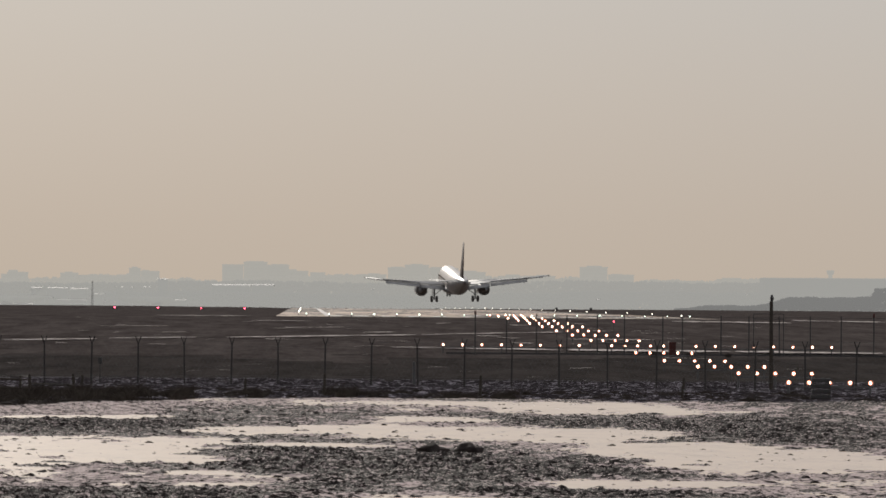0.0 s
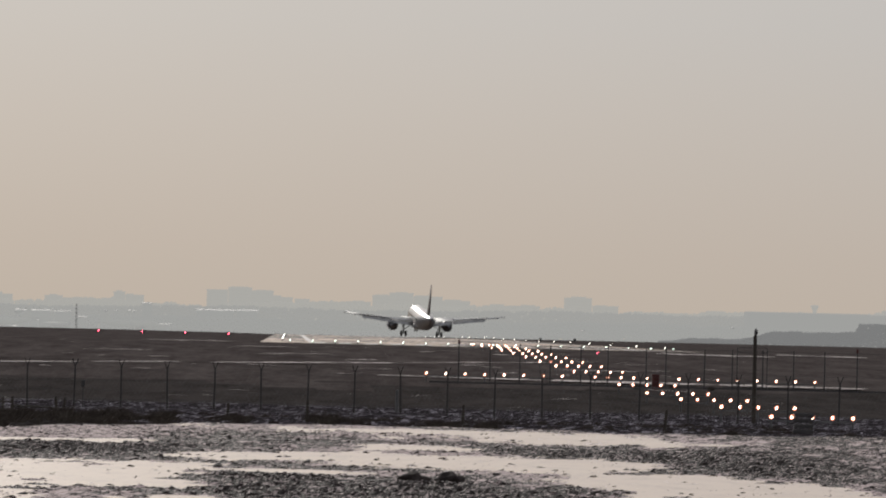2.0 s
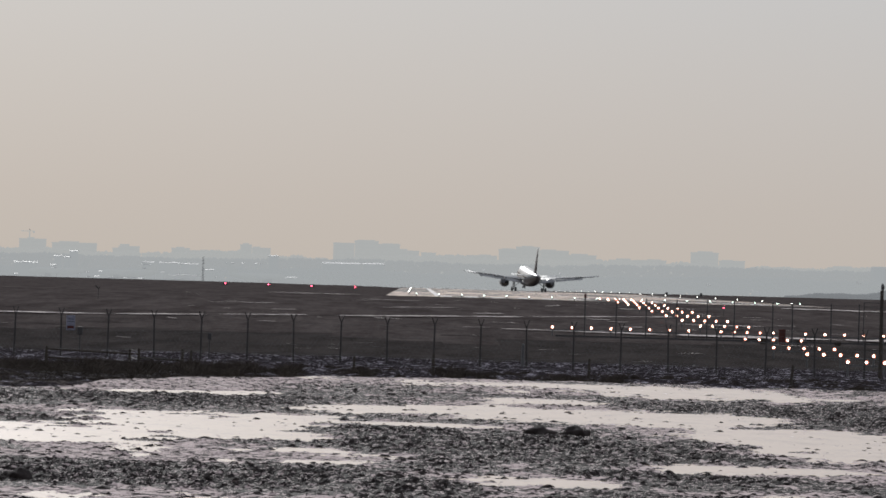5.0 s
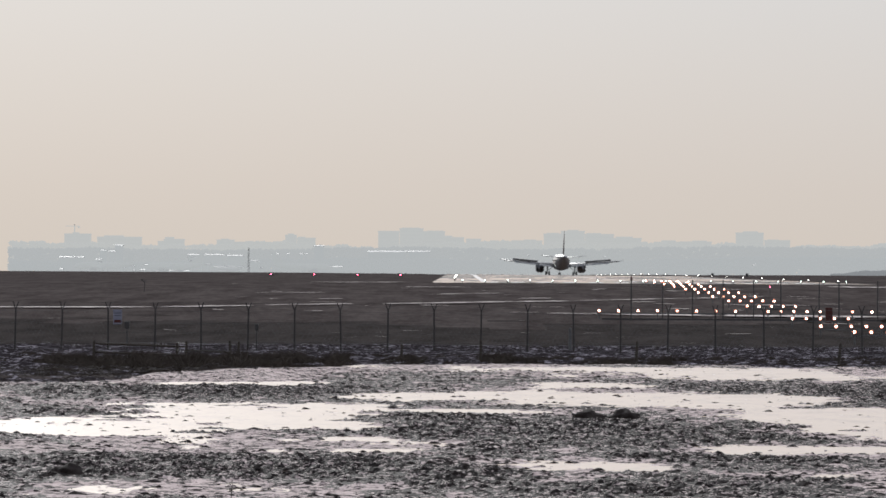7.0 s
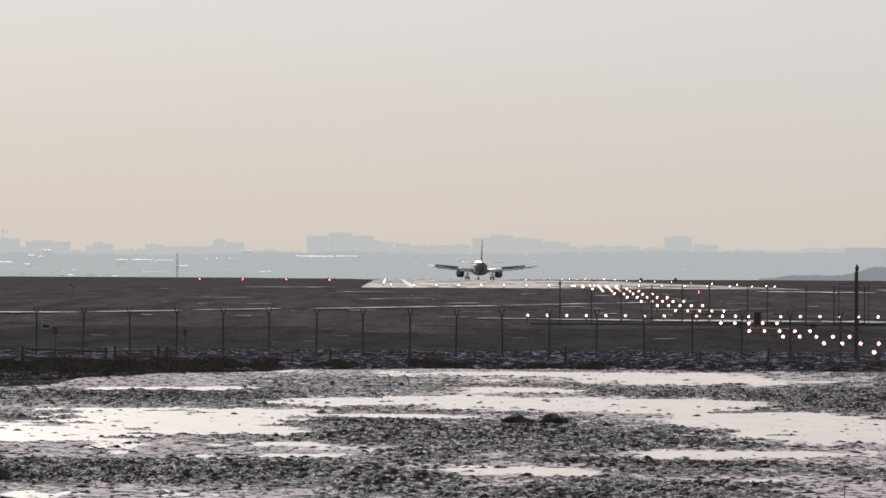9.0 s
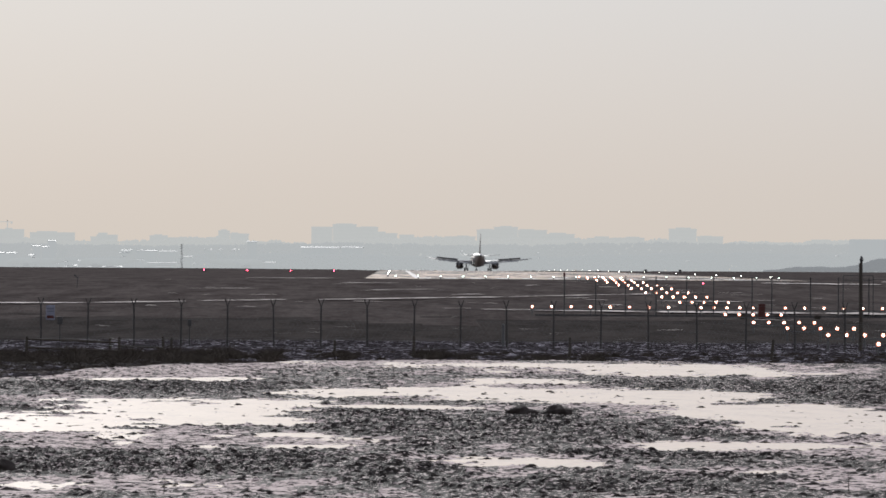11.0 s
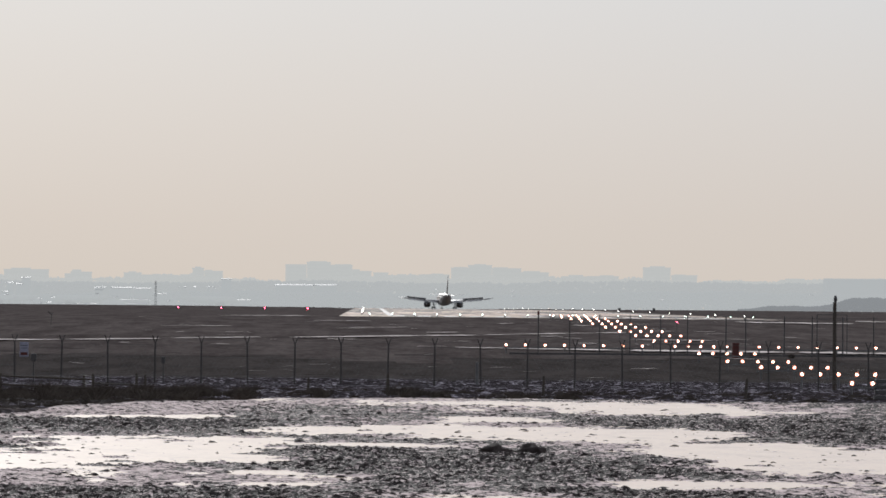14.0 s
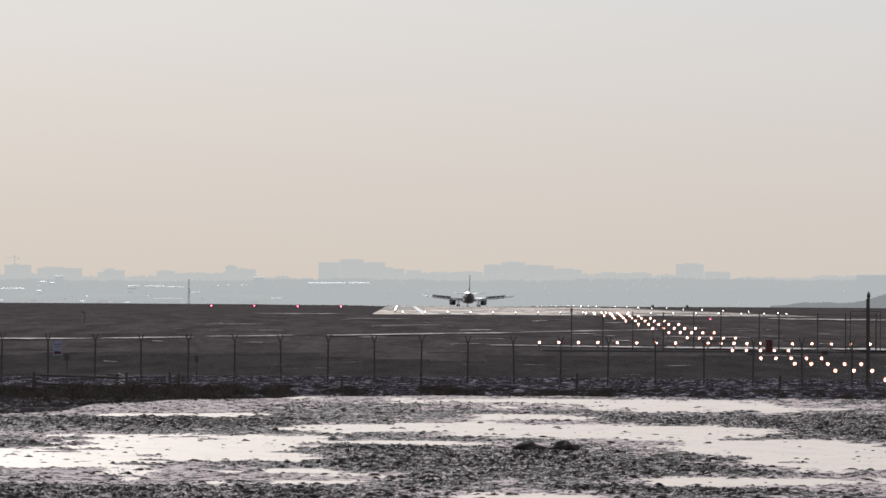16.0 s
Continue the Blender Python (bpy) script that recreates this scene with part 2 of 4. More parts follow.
def fbm(x, y, octaves=3):
    return sum(vnoise(x * 2 ** o + 17 * o, y * 2 ** o + 31 * o) / 2 ** o for o in range(octaves)) / sum(1 / 2 ** o for o in range(octaves))


# ---- ground ----
AXIS = 25.65  # the runway's centre line
PROFILE_Y = [-300, 60, 85, 205, 222, 230, 240, 250, 285, 350, 379, 409, 439, 499, 600, 690, 709, 1000, 1300, 1540, 1700, 1950, 2500, 4950]
PROFILE_Z = [3.0, 1.2, 0.75, 0.72, 0.90, 0.86, 0.78, 0.71, 0.50, 0.70, 0.95, 1.22, 1.45, 1.95, 2.72, 3.12, 3.18, 3.30, 3.46, 3.31, 3.12, 2.66, 2.1, 0.6]


def ground_z(x, y):
    z = np.interp(y, PROFILE_Y, PROFILE_Z)
    side = np.clip((np.abs(np.asarray(x) - AXIS) - 32) / 40, 0, 1)
    far = np.clip((np.asarray(y) - 1090) / 170, 0, 1)
    return z + 0.42 * side * side * (3 - 2 * side) * far


def make_ground():
    xs = np.concatenate([-np.geomspace(2600, 75, 22), np.linspace(-70, 110, 46), np.geomspace(115, 2600, 22)])
    ys = np.concatenate([np.linspace(-300, 80, 12), np.linspace(85, 235, 8), np.linspace(238, 720, 90), np.linspace(740, 2500, 60), np.linspace(2600, 4900, 16)])
    X, Y = np.meshgrid(xs, ys)
    Z = ground_z(X, Y)
    rough = (Y > 236) & (Y < 690)
    Z = Z + np.where(rough, (fbm(X * 0.15, Y * 0.05) - 0.5) * 0.16, 0)
    ob = mesh_from("ground", np.stack([X, Y, Z], -1).reshape(-1, 3), grid_faces(len(ys), len(xs)), M_GRASS)
    ob.data.materials.append(M_TURF)
    mid = np.zeros(len(ob.data.polygons) * 3, np.float32)
    ob.data.polygons.foreach_get("center", mid)
    mid = mid.reshape(-1, 3)
    turf = (mid[:, 1] > 230) & (mid[:, 1] < 392 + 70 * (vnoise(mid[:, 0] * 0.21, mid[:, 1] * 0.06) - 0.5))
    ob.data.polygons.foreach_set("material_index", turf.astype(np.int32))
    tagged(ob, "flat dark brown winter grassland of the airfield", "ground", kind="structure")


make_ground()

# melt-water lying on the mud: centre x, centre y, half width, half depth
WATER = [(-9.1, 133.4, 3.1, 7.1), (-5.7, 144.2, 3.9, 13.2), (-3.7, 151.6, 2.2, 6.1), (-0.3, 150.0, 2.4, 2.4), (-0.9, 166.0, 2.6, 5.9), (1.6, 167.2, 2.3, 7.4), (4.4, 163.4, 3.8, 9.2), (7.5, 164.0, 3.8, 10.0), (10.4, 166.0, 1.4, 4.4), (-8.4, 184.3, 3.9, 3.6), (13.1, 204.4, 5.9, 12.2), (7.3, 214.3, 4.6, 4.3), (4.5, 183.7, 2.0, 4.5), (10.7, 146.1, 3.0, 9.1), (11.7, 135.3, 2.5, 7.8), (13.9, 138.7, 1.8, 10.2), (6.8, 118.8, 1.4, 3.0), (9.1, 118.9, 1.1, 1.9), (2.7, 108.5, 1.6, 2.5), (-2.4, 124.9, 0.9, 2.1), (-1.7, 116.4, 1.1, 1.4)]
# stretches under thin pale slush
SLUSH = [(-5.8, 120.6, 4.2, 7.7), (-9.4, 196.2, 3.9, 10.2), (7.7, 148.3, 2.4, 5.8), (8.5, 117.6, 3.3, 5.1), (7.2, 104.1, 1.9, 2.0), (8.6, 99.1, 1.2, 6.2), (-2.3, 215.3, 7.3, 9.8), (-5.0, 95.3, 3.3, 3.9), (1.9, 108.5, 2.8, 3.7), (-10.7, 156.9, 2.3, 3.9), (3.7, 175.2, 3.0, 7.3), (-1.8, 120.7, 2.0, 5.4), (7.6, 204.7, 5.5, 13.3), (12.6, 118.5, 2.5, 14.7), (9.6, 128.3, 3.0, 3.5), (2.4, 148.6, 2.2, 3.5)]
# low drifts of old snow by the ditch
DRIFTS = [(-11.7, 196.6, 1.4, 8.2), (-8.0, 199.5, 2.7, 9.5)]
# drier, trodden stretches of dark clods
DRY = [(-8.8, 172.1, 6.0, 10.2), (12.0, 178.3, 5.7, 9.3), (15.1, 168.2, 2.9, 12.7), (3.2, 130.3, 4.6, 11.6), (-5.1, 107.0, 5.2, 7.3), (3.6, 96.0, 3.4, 3.9), (-0.6, 140.7, 1.9, 6.3), (0.2, 104.3, 1.4, 9.8), (-0.7, 129.7, 1.6, 7.1), (7.6, 127.3, 1.8, 4.3), (-10.5, 145.8, 1.4, 2.8), (5.7, 112.0, 2.9, 3.0), (0.8, 119.4, 1.1, 5.3), (5.9, 100.6, 2.2, 1.9)]
LEVEL = 1.0


def blot(X, Y, rings, wob, soft):
    """How far inside any of the uneven ovals, 0 to 1."""
    low = np.zeros_like(X)
    for cx, cy, rx, ry in rings:
        q = np.abs((X - cx) / rx) ** 2.6 + np.abs((Y - cy) / ry) ** 2.6 + wob
        low = np.maximum(low, np.clip((1.25 - q) * soft, 0, 1))
    return low


def mud_zones(X, Y):
    """How far each spot is water, slush and trodden clods, 0 to 1."""
    wob = (fbm(X * 0.45, Y * 0.12) - 0.5) * 1.1 + (fbm(X * 2.3, Y * 0.6) - 0.5) * 1.3
    return blot(X, Y, WATER, wob * 0.7 + (fbm(X * 0.8, Y * 0.9) - 0.5) * 2.6 - 0.14, 1.5), blot(X, Y, SLUSH, wob * 1.3, 0.8), blot(X, Y, DRY, wob * 1.3, 0.8)


def drift_height(X, Y):
    return sum(np.exp(-np.abs((X - cx) / rx) ** 3 - ((Y - cy) / ry) ** 2) for cx, cy, rx, ry in DRIFTS)


def mud_relief(X, Y):
    water, slush, dry = mud_zones(X, Y)
    drift = drift_height(X, Y)
    dry, slush = dry * (1 - np.minimum(1, drift)), np.maximum(slush, np.minimum(1, 1.5 * drift))
    d = np.clip(0.42 + 0.5 * dry - 0.32 * slush, 0.06, 1.0) * (1 - 0.45 * np.clip((Y - 140) / 70, 0, 1))
    base = 0.016 + 0.045 * (fbm(X * 0.8, Y * 0.25) - 0.5) - 0.018 * slush + 0.012 * dry
    clods = np.clip(fbm(X * 4.2, Y * 2.8, 3) - (0.70 - 0.18 * d), 0, 1) * (0.14 + 0.20 * d)
    crumbs = np.clip(vnoise(X * 11, Y * 6) - 0.45, 0, 1) * 0.040 * d
    lone = np.clip(vnoise(X * 4.3 + 40, Y * 2.3) - 0.91, 0, 1) * 0.68
    swell = 0.34 * np.clip((X - 13 - 0.03 * (Y - 200)) / 9, 0, 1) * np.clip((Y - 160) / 30, 0, 1) * fbm(X * 0.3, Y * 0.1)
    return LEVEL + (base + clods + crumbs) * (1 - 0.9 * water) + lone * (1 - 0.25 * water) + swell + 0.17 * drift - 0.034 * water


def mud_end(X):
    """The far edge of the mud, along the ditch."""
    return np.interp(X, [-22, -13.5, -12.5, -7.1, -3.9, 2.8, 9.5, 14.2, 17.4, 28], [180, 187, 193, 212, 221, 224, 224, 219, 216, 216]) + 0.8 * np.sin(X * 1.3)


def make_mud():
    rows, cols = 980, 860
    u = np.linspace(-0.094, 0.120, cols)
    s = np.linspace(0, 1, rows) ** 1.12
    Y = 84 + (mud_end(u * 216)[None, :] - 84) * s[:, None]
    X = Y * u[None, :]
    Z = mud_relief(X, Y)
    Z[-1] -= 0.7
    mud = mesh_from("mud_field", np.stack([X, Y, Z], -1).reshape(-1, 3), grid_faces(rows, cols), M_MUD, smooth=False)
    mud.data.materials.append(M_SLUSH)
    water, slush, dry = mud_zones(X[:-1, :-1], Y[:-1, :-1])
    pale = 2 * drift_height(X[:-1, :-1], Y[:-1, :-1]) + slush - 0.8 * dry + 0.5 * water + 2.2 * (fbm(X[:-1, :-1] * 1.3, Y[:-1, :-1] * 0.35) - 0.5)
    mud.data.polygons.foreach_set("material_index", (pale > 0.25).astype(np.int32).ravel())
    tagged(mud, "churned dark wet mud dusted with thin snow", "mud", kind="structure")
    v = np.linspace(-0.094, 0.120, 40)
    s = np.linspace(0, 1, 40)
    Y = 84 + (mud_end(v * 216)[None, :] - 84.4) * s[:, None]
    X = Y * v[None, :]
    snow = mesh_from("snow_melt", np.stack([X, Y, np.full_like(X, LEVEL - 0.004)], -1).reshape(-1, 3), grid_faces(40, 40), M_SNOW)
    tagged(snow, "pale slushy snow and melt water lying in hollows of the mud", "snow", kind="structure")


make_mud()


def make_bank():
    """The rough frosted bank between the mud and the fence."""
    rows, cols = 300, 400
    u = np.linspace(-0.102, 0.130, cols)
    s = np.linspace(0, 1, rows)
    Y0 = mud_end(u * 216)[None, :] - 1.5
    Y = Y0 + (318 - Y0) * s[:, None]
    X = Y * u[None, :]
    fade = np.clip((1 - s) * 6, 0, 1)[:, None] * np.clip(s * 8 + 0.3, 0, 1)[:, None]
    Z = ground_z(X, Y) + 0.02 + fade * (0.01 + 0.27 * np.clip(fbm(X * 1.6, Y * 0.9, 3) - 0.48, 0, 1) + 0.10 * np.clip(vnoise(X * 0.5, Y * 0.25) - 0.55, 0, 1)) - 0.1 * (1 - fade) * s[:, None]
    bank = mesh_from("ditch_bank", np.stack([X, Y, Z], -1).reshape(-1, 3), grid_faces(rows, cols), M_BANK, smooth=False)
    tagged(bank, "rough dark grassy ditch bank flecked with frost and old snow", "ground", kind="structure")


make_bank()


def streak(x0, y0, x1, y1, wd):
    """A thin uneven streak of snow on the ground, tapering to its ends."""
    n = max(12, int(abs(x1 - x0) * 2.5))
    verts = []
    for k in range(3):
        for i in range(n):
            t = i / (n - 1)
            x = x0 + (x1 - x0) * t
            taper = min(1, 6 * t, 6 * (1 - t)) ** 0.5 * max(0.08, 0.8 + 0.9 * noise.noise((x * 0.5, y0 * 0.3, 2.0)))
            yy = y0 + (y1 - y0) * t + 1.5 * noise.noise((x * 0.1, y0 * 0.1, 0.0)) + (k - 1) * 2.2 * wd * taper * (1 + 0.6 * noise.noise((x * 1.7, k * 4.0, y0)))
            verts.append((x, yy, float(ground_z(x, yy)) + 0.12))
    ob = mesh_from("snow_streak", verts, grid_faces(3, n), M_OLDSNOW)
    tagged(ob, "thin streak of old snow along a rut in the grass", "snow", kind="structure")


RUNWAY_Y = [700, 709] + list(range(740, 3300, 40))
runway = mesh_from("runway", [(AXIS + x, y, float(ground_z(AXIS, y)) + 0.05) for y in RUNWAY_Y for x in np.linspace(-29.5, 29.5, 13)], grid_faces(len(RUNWAY_Y), 13), M_ASPHALT)
tagged(runway, "wide pale grey concrete runway, damp and shining", "runway", kind="structure")


def runway_mark(name, x0, x1, y0, y1, label):
    ys = np.arange(y0, y1 + 0.1, max(10, (y1 - y0) / 60))
    verts = [(x, y, float(ground_z(AXIS, y)) + 0.07) for y in ys for x in (x0, x1)]
    ob = mesh_from(name, verts, grid_faces(len(ys), 2), M_PAINT)
    tagged(ob, label, "runway marking", kind="structure")


for side in (-1, 1):
    runway_mark("edge_line", AXIS + side * 22.4 - 0.45, AXIS + side * 22.4 + 0.45, 712, 2600, "worn white runway edge line")
    for k in range(6):
        xc = AXIS + side * (3.5 + 3.6 * k)
        runway_mark("threshold_stripe", xc - 0.9, xc + 0.9, 715, 745, "worn white threshold stripe on the runway")
for y in range(780, 2200, 50):
    runway_mark("centre_line_dash", AXIS - 0.45, AXIS + 0.45, y, y + 30, "worn white centre line dash on the runway")


# ---- far town ----
def far(bearing, d):
    """Sideways place of a bearing in the first view, at distance d."""
    return (bearing - 540.0) / 9400.0 * d


def far_z(bearing, level, d):
    return EYE + (536.1 + 0.0078 * (bearing - 784) + 1.9 - level) / 9400.0 * d


def town_block(x0, x1, z1, d, name, label, category, mat, roofs):
    """A slab building: walls with window bands, parapet, and roof houses."""
    base = float(ground_z(x0, d)) - 0.5
    house = tagged(new(name), label, category, "hazy town skyline")
    house.location = ((x0 + x1) / 2, d, base)
    w, h = (x1 - x0) / 2, z1 - base
    part("wall", box(-w, w, -7, 7, 0, h), mat, house)
    part("parapet", box(-w - 0.3, w + 0.3, -7.3, 7.3, h, h + 0.9), mat, house)
    for a, b, hh in roofs:
        part("roof_house", box(a * w, b * w, -4, 4, h + 0.9, h + 0.9 + hh, bevel=0.2), mat, house)
    floors = max(2, min(12, int(h / 3)))
    for k in range(floors):
        part("window_band", box(-w + 1, w - 1, -7.12, -6.9, h * (k + 0.35) / floors, h * (k + 0.62) / floors), M_FARBAND, house)
    return house


D_FAR = 4300.0
FLATS = "grey concrete apartment block, its distance haze put into a glow"
TOWN_WEST = [(-168, -122, 473, [(-0.4, 0.1, 1)]), (-108, -30, 479, [(-0.7, 0.2, 1)]), (5, 18, 487, []), (18, 53, 484, [(-0.9, 0.0, 1.6)]), (108, 138, 485, [(-0.5, 0.4, 0.8)]), (138, 200, 489, [(-0.3, 0.1, 0.6)]), (205, 231, 488, []), (231, 250, 477, [(-0.6, 0.5, 1.0)]), (250, 282, 482, [(-0.9, -0.1, 0.8)]), (393, 430, 470, []), (430, 472, 465, [(-0.8, 0.7, 0.6)]), (472, 511, 471, [(-0.6, 0.9, 0.5)]), (511, 545, 482, [(-1.0, -0.2, 1.2)])]
TOWN_EAST = [(549, 575, 484, []), (575, 629, 489, [(-0.4, 0.1, 0.8)]), (629, 682, 488, [(-0.2, 0.6, 0.7)]), (688, 719, 475, [(-0.7, 0.8, 0.6)]), (719, 761, 470, [(-0.5, 0.5, 0.7)]), (761, 812, 476, [(-0.9, 0.1, 0.7)]), (812, 862, 483, [(-0.8, 0.4, 1.0)]), (880, 930, 491, [(-0.5, 0.5, 1.2)]), (930, 985, 490, [(-0.2, 0.7, 0.8)]), (1032, 1080, 474, [(-0.5, 0.6, 1.0)]), (1080, 1124, 488, [(-0.8, 0.1, 0.5)]), (1135, 1245, 499, []), (1262, 1345, 497, [(-0.8, 0.0, 1.0)]), (1590, 1700, 489, [])]
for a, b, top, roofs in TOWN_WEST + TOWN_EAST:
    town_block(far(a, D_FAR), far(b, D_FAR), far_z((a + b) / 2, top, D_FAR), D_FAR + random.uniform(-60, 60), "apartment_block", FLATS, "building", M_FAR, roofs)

D_SHED = 3700.0
for a, b, top in [(1352, 1568, 493), (1568, 1760, 496), (375, 442, 504), (446, 484, 504)]:
    x0, x1, z1 = far(a, D_SHED), far(b, D_SHED), far_z((a + b) / 2, top, D_SHED)
    base = float(ground_z(x0, D_SHED)) - 0.5
    hangar = tagged(new("hangar"), "long low airport hangar with a wet metal roof, haze put into its glow", "hangar", "hazy town skyline")
    hangar.location = ((x0 + x1) / 2, D_SHED, base)
    w, h = (x1 - x0) / 2, z1 - base
    # walls and doors emit the haze colour
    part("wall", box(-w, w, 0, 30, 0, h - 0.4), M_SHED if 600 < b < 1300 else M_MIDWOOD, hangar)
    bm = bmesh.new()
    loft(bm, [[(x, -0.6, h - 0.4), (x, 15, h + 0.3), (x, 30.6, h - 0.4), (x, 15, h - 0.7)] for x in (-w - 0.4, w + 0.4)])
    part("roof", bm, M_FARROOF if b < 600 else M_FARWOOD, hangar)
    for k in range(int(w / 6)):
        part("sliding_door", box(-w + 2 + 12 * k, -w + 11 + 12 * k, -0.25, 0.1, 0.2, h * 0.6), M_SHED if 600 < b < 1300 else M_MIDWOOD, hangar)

tower = tagged(new("control_tower"), "stubby control tower with a wider cab, haze put into its glow", "tower", "hazy town skyline")
tower.location = (far(1481, D_SHED), D_SHED + 40, float(ground_z(300, D_SHED)))
ht = far_z(1481, 478, D_SHED) - tower.location.z
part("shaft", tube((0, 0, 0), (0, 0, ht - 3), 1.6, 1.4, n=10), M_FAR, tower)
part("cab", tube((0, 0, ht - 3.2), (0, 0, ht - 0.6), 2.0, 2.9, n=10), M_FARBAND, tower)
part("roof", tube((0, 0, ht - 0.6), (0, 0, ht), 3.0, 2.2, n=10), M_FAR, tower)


crane = tagged(new("tower_crane"), "thin tower crane with a pale lamp on top, haze put into its glow", "crane", "hazy town skyline")
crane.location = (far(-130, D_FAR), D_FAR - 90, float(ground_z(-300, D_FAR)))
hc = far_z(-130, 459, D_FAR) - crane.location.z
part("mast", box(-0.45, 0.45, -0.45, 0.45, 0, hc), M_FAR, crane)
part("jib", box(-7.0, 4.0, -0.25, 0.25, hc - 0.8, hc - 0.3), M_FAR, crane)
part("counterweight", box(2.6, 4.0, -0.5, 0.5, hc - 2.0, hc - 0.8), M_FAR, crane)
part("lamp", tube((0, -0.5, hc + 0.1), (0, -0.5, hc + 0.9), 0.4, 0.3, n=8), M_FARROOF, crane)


def woods(name, d, b0, b1, top, mat, label, count, size, seed, depth=120, sway=2.0):
    """A belt of bare trees: many small leaning clumps with an uneven outline, as one stuff object."""
    rnd = random.Random(seed)
    verts, faces = [], []
    for _ in range(count):
        bearing = rnd.uniform(b0, b1)
        dd = d + rnd.uniform(0, depth)
        x = far(bearing, dd)
        g = float(ground_z(x, dd))
        t = top(bearing) + sway * (math.sin(bearing * 0.045 + seed) + 0.7 * math.sin(bearing * 0.13))
        zt = far_z(bearing, t, dd)
        z = g + (zt - g) * rnd.random() ** 0.65
        r = size * rnd.uniform(0.5, 1.2)
        o = len(verts)
        for k in range(6):
            a = k * math.pi / 3 + rnd.random()
            verts.append((x + r * math.cos(a), dd + r * math.sin(a), z - r * rnd.uniform(0.1, 0.5)))
        verts.append((x + rnd.uniform(-0.4, 0.4) * r, dd, z + r * rnd.uniform(0.2, 0.6)))
        verts.append((x, dd, z - r * 1.2))
        for k in range(6):
            faces.append((o + k, o + (k + 1) % 6, o + 6))
            faces.append((o + (k + 1) % 6, o + k, o + 7))
    tagged(mesh_from(name, verts, faces, mat, smooth=False), label, "trees", kind="stuff")


# pale tone of these belts is haze laid in as emission
woods("far_woods", 3850, -260, 1850, lambda p: 499 + 2 * math.sin(p * 0.011), M_FARWOOD, "belt of winter trees and suburbs, pale from a haze glow", 15000, 1.9, 3, depth=300, sway=0.8)
woods("town_trees", 4130, -260, 1850, lambda p: np.interp(p, [-200, 0, 60, 104, 150, 230, 290, 390, 545, 570, 690, 860, 900, 1030, 1130, 1250, 1340, 1850], [486, 492, 494, 489, 490, 486, 493, 497, 486, 487, 490, 490, 492, 492, 497, 496, 494, 492]), M_FAR, "bare trees among the houses of the town, pale from a haze glow", 15000, 1.8, 15, depth=60, sway=1.6)
woods("middle_woods", 3200, -260, 1850, lambda p: 519 + 3 * math.sin(p * 0.008 + 2), M_MIDWOOD, "low belt of winter trees before the town, haze put into its glow", 14000, 1.5, 8, depth=200, sway=1.0)
woods("thicket", 2350, 1195, 1800, lambda p: np.interp(p, [1195, 1250, 1340, 1400, 1545, 1552, 1800], [547, 542, 541, 527, 526, 511, 509]), M_HEDGE, "dark leafless thicket along the airfield edge, with some haze glow", 13000, 0.7, 4, depth=40, sway=0.8)

# low sheds with shining wet roofs at the far apron; the narrow ones are added as glints
APRON_SHED_GLINTS = [(88, 509.5, 64), (140, 511, 30), (68, 513.5, 24), (37, 530.5, 17), (92, 526.5, 8), (175, 520.5, 14), (207, 508, 3), (215, 508.5, 2.5), (257, 508, 3), (265, 508.5, 2.5), (233, 508, 3), (186, 533, 2.5), (253, 532, 4), (288, 494, 17), (301, 531, 58), (128, 531, 50), (28, 538, 60), (130, 538, 40)]
OUTER_SHED_GLINTS = [(-150, 513, 42), (-102, 517, 9), (-94, 501, 12), (-78, 503, 10), (-48, 519, 9), (-42, 529, 5), (-25, 536, 7), (-62, 526, 3), (-58, 532, 4), (-40, 537, 3), (-66, 492, 14), (60, 520, 4), (-100, 522, 4), (-168, 534, 5), (-92, 525, 3), (-5, 527, 30), (660, 512, 3), (795, 515, 2.5), (797, 524, 2), (1060, 530, 4), (1325, 521, 3)]
for bearing, level, w in APRON_SHED_GLINTS + OUTER_SHED_GLINTS:
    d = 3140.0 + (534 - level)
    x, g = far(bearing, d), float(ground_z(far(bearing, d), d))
    shed = tagged(new("far_shed_glint"), "low airport shed with a bright wet roof and haze glow, narrow ones placed as glints", "shed", "sheds on the far apron")
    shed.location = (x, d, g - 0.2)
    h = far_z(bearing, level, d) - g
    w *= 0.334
    # wall glows with the haze colour of the middle woods
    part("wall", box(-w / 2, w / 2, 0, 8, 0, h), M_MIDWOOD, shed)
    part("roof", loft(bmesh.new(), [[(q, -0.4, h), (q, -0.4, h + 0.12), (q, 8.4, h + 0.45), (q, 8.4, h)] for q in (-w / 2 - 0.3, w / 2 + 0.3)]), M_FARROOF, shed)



# emission veils the parked aircraft and the far hut with haze
M_APRON = hazed_surface("apron_haze_glow", (0.05, 0.05, 0.05), (0.352, 0.345, 0.318))


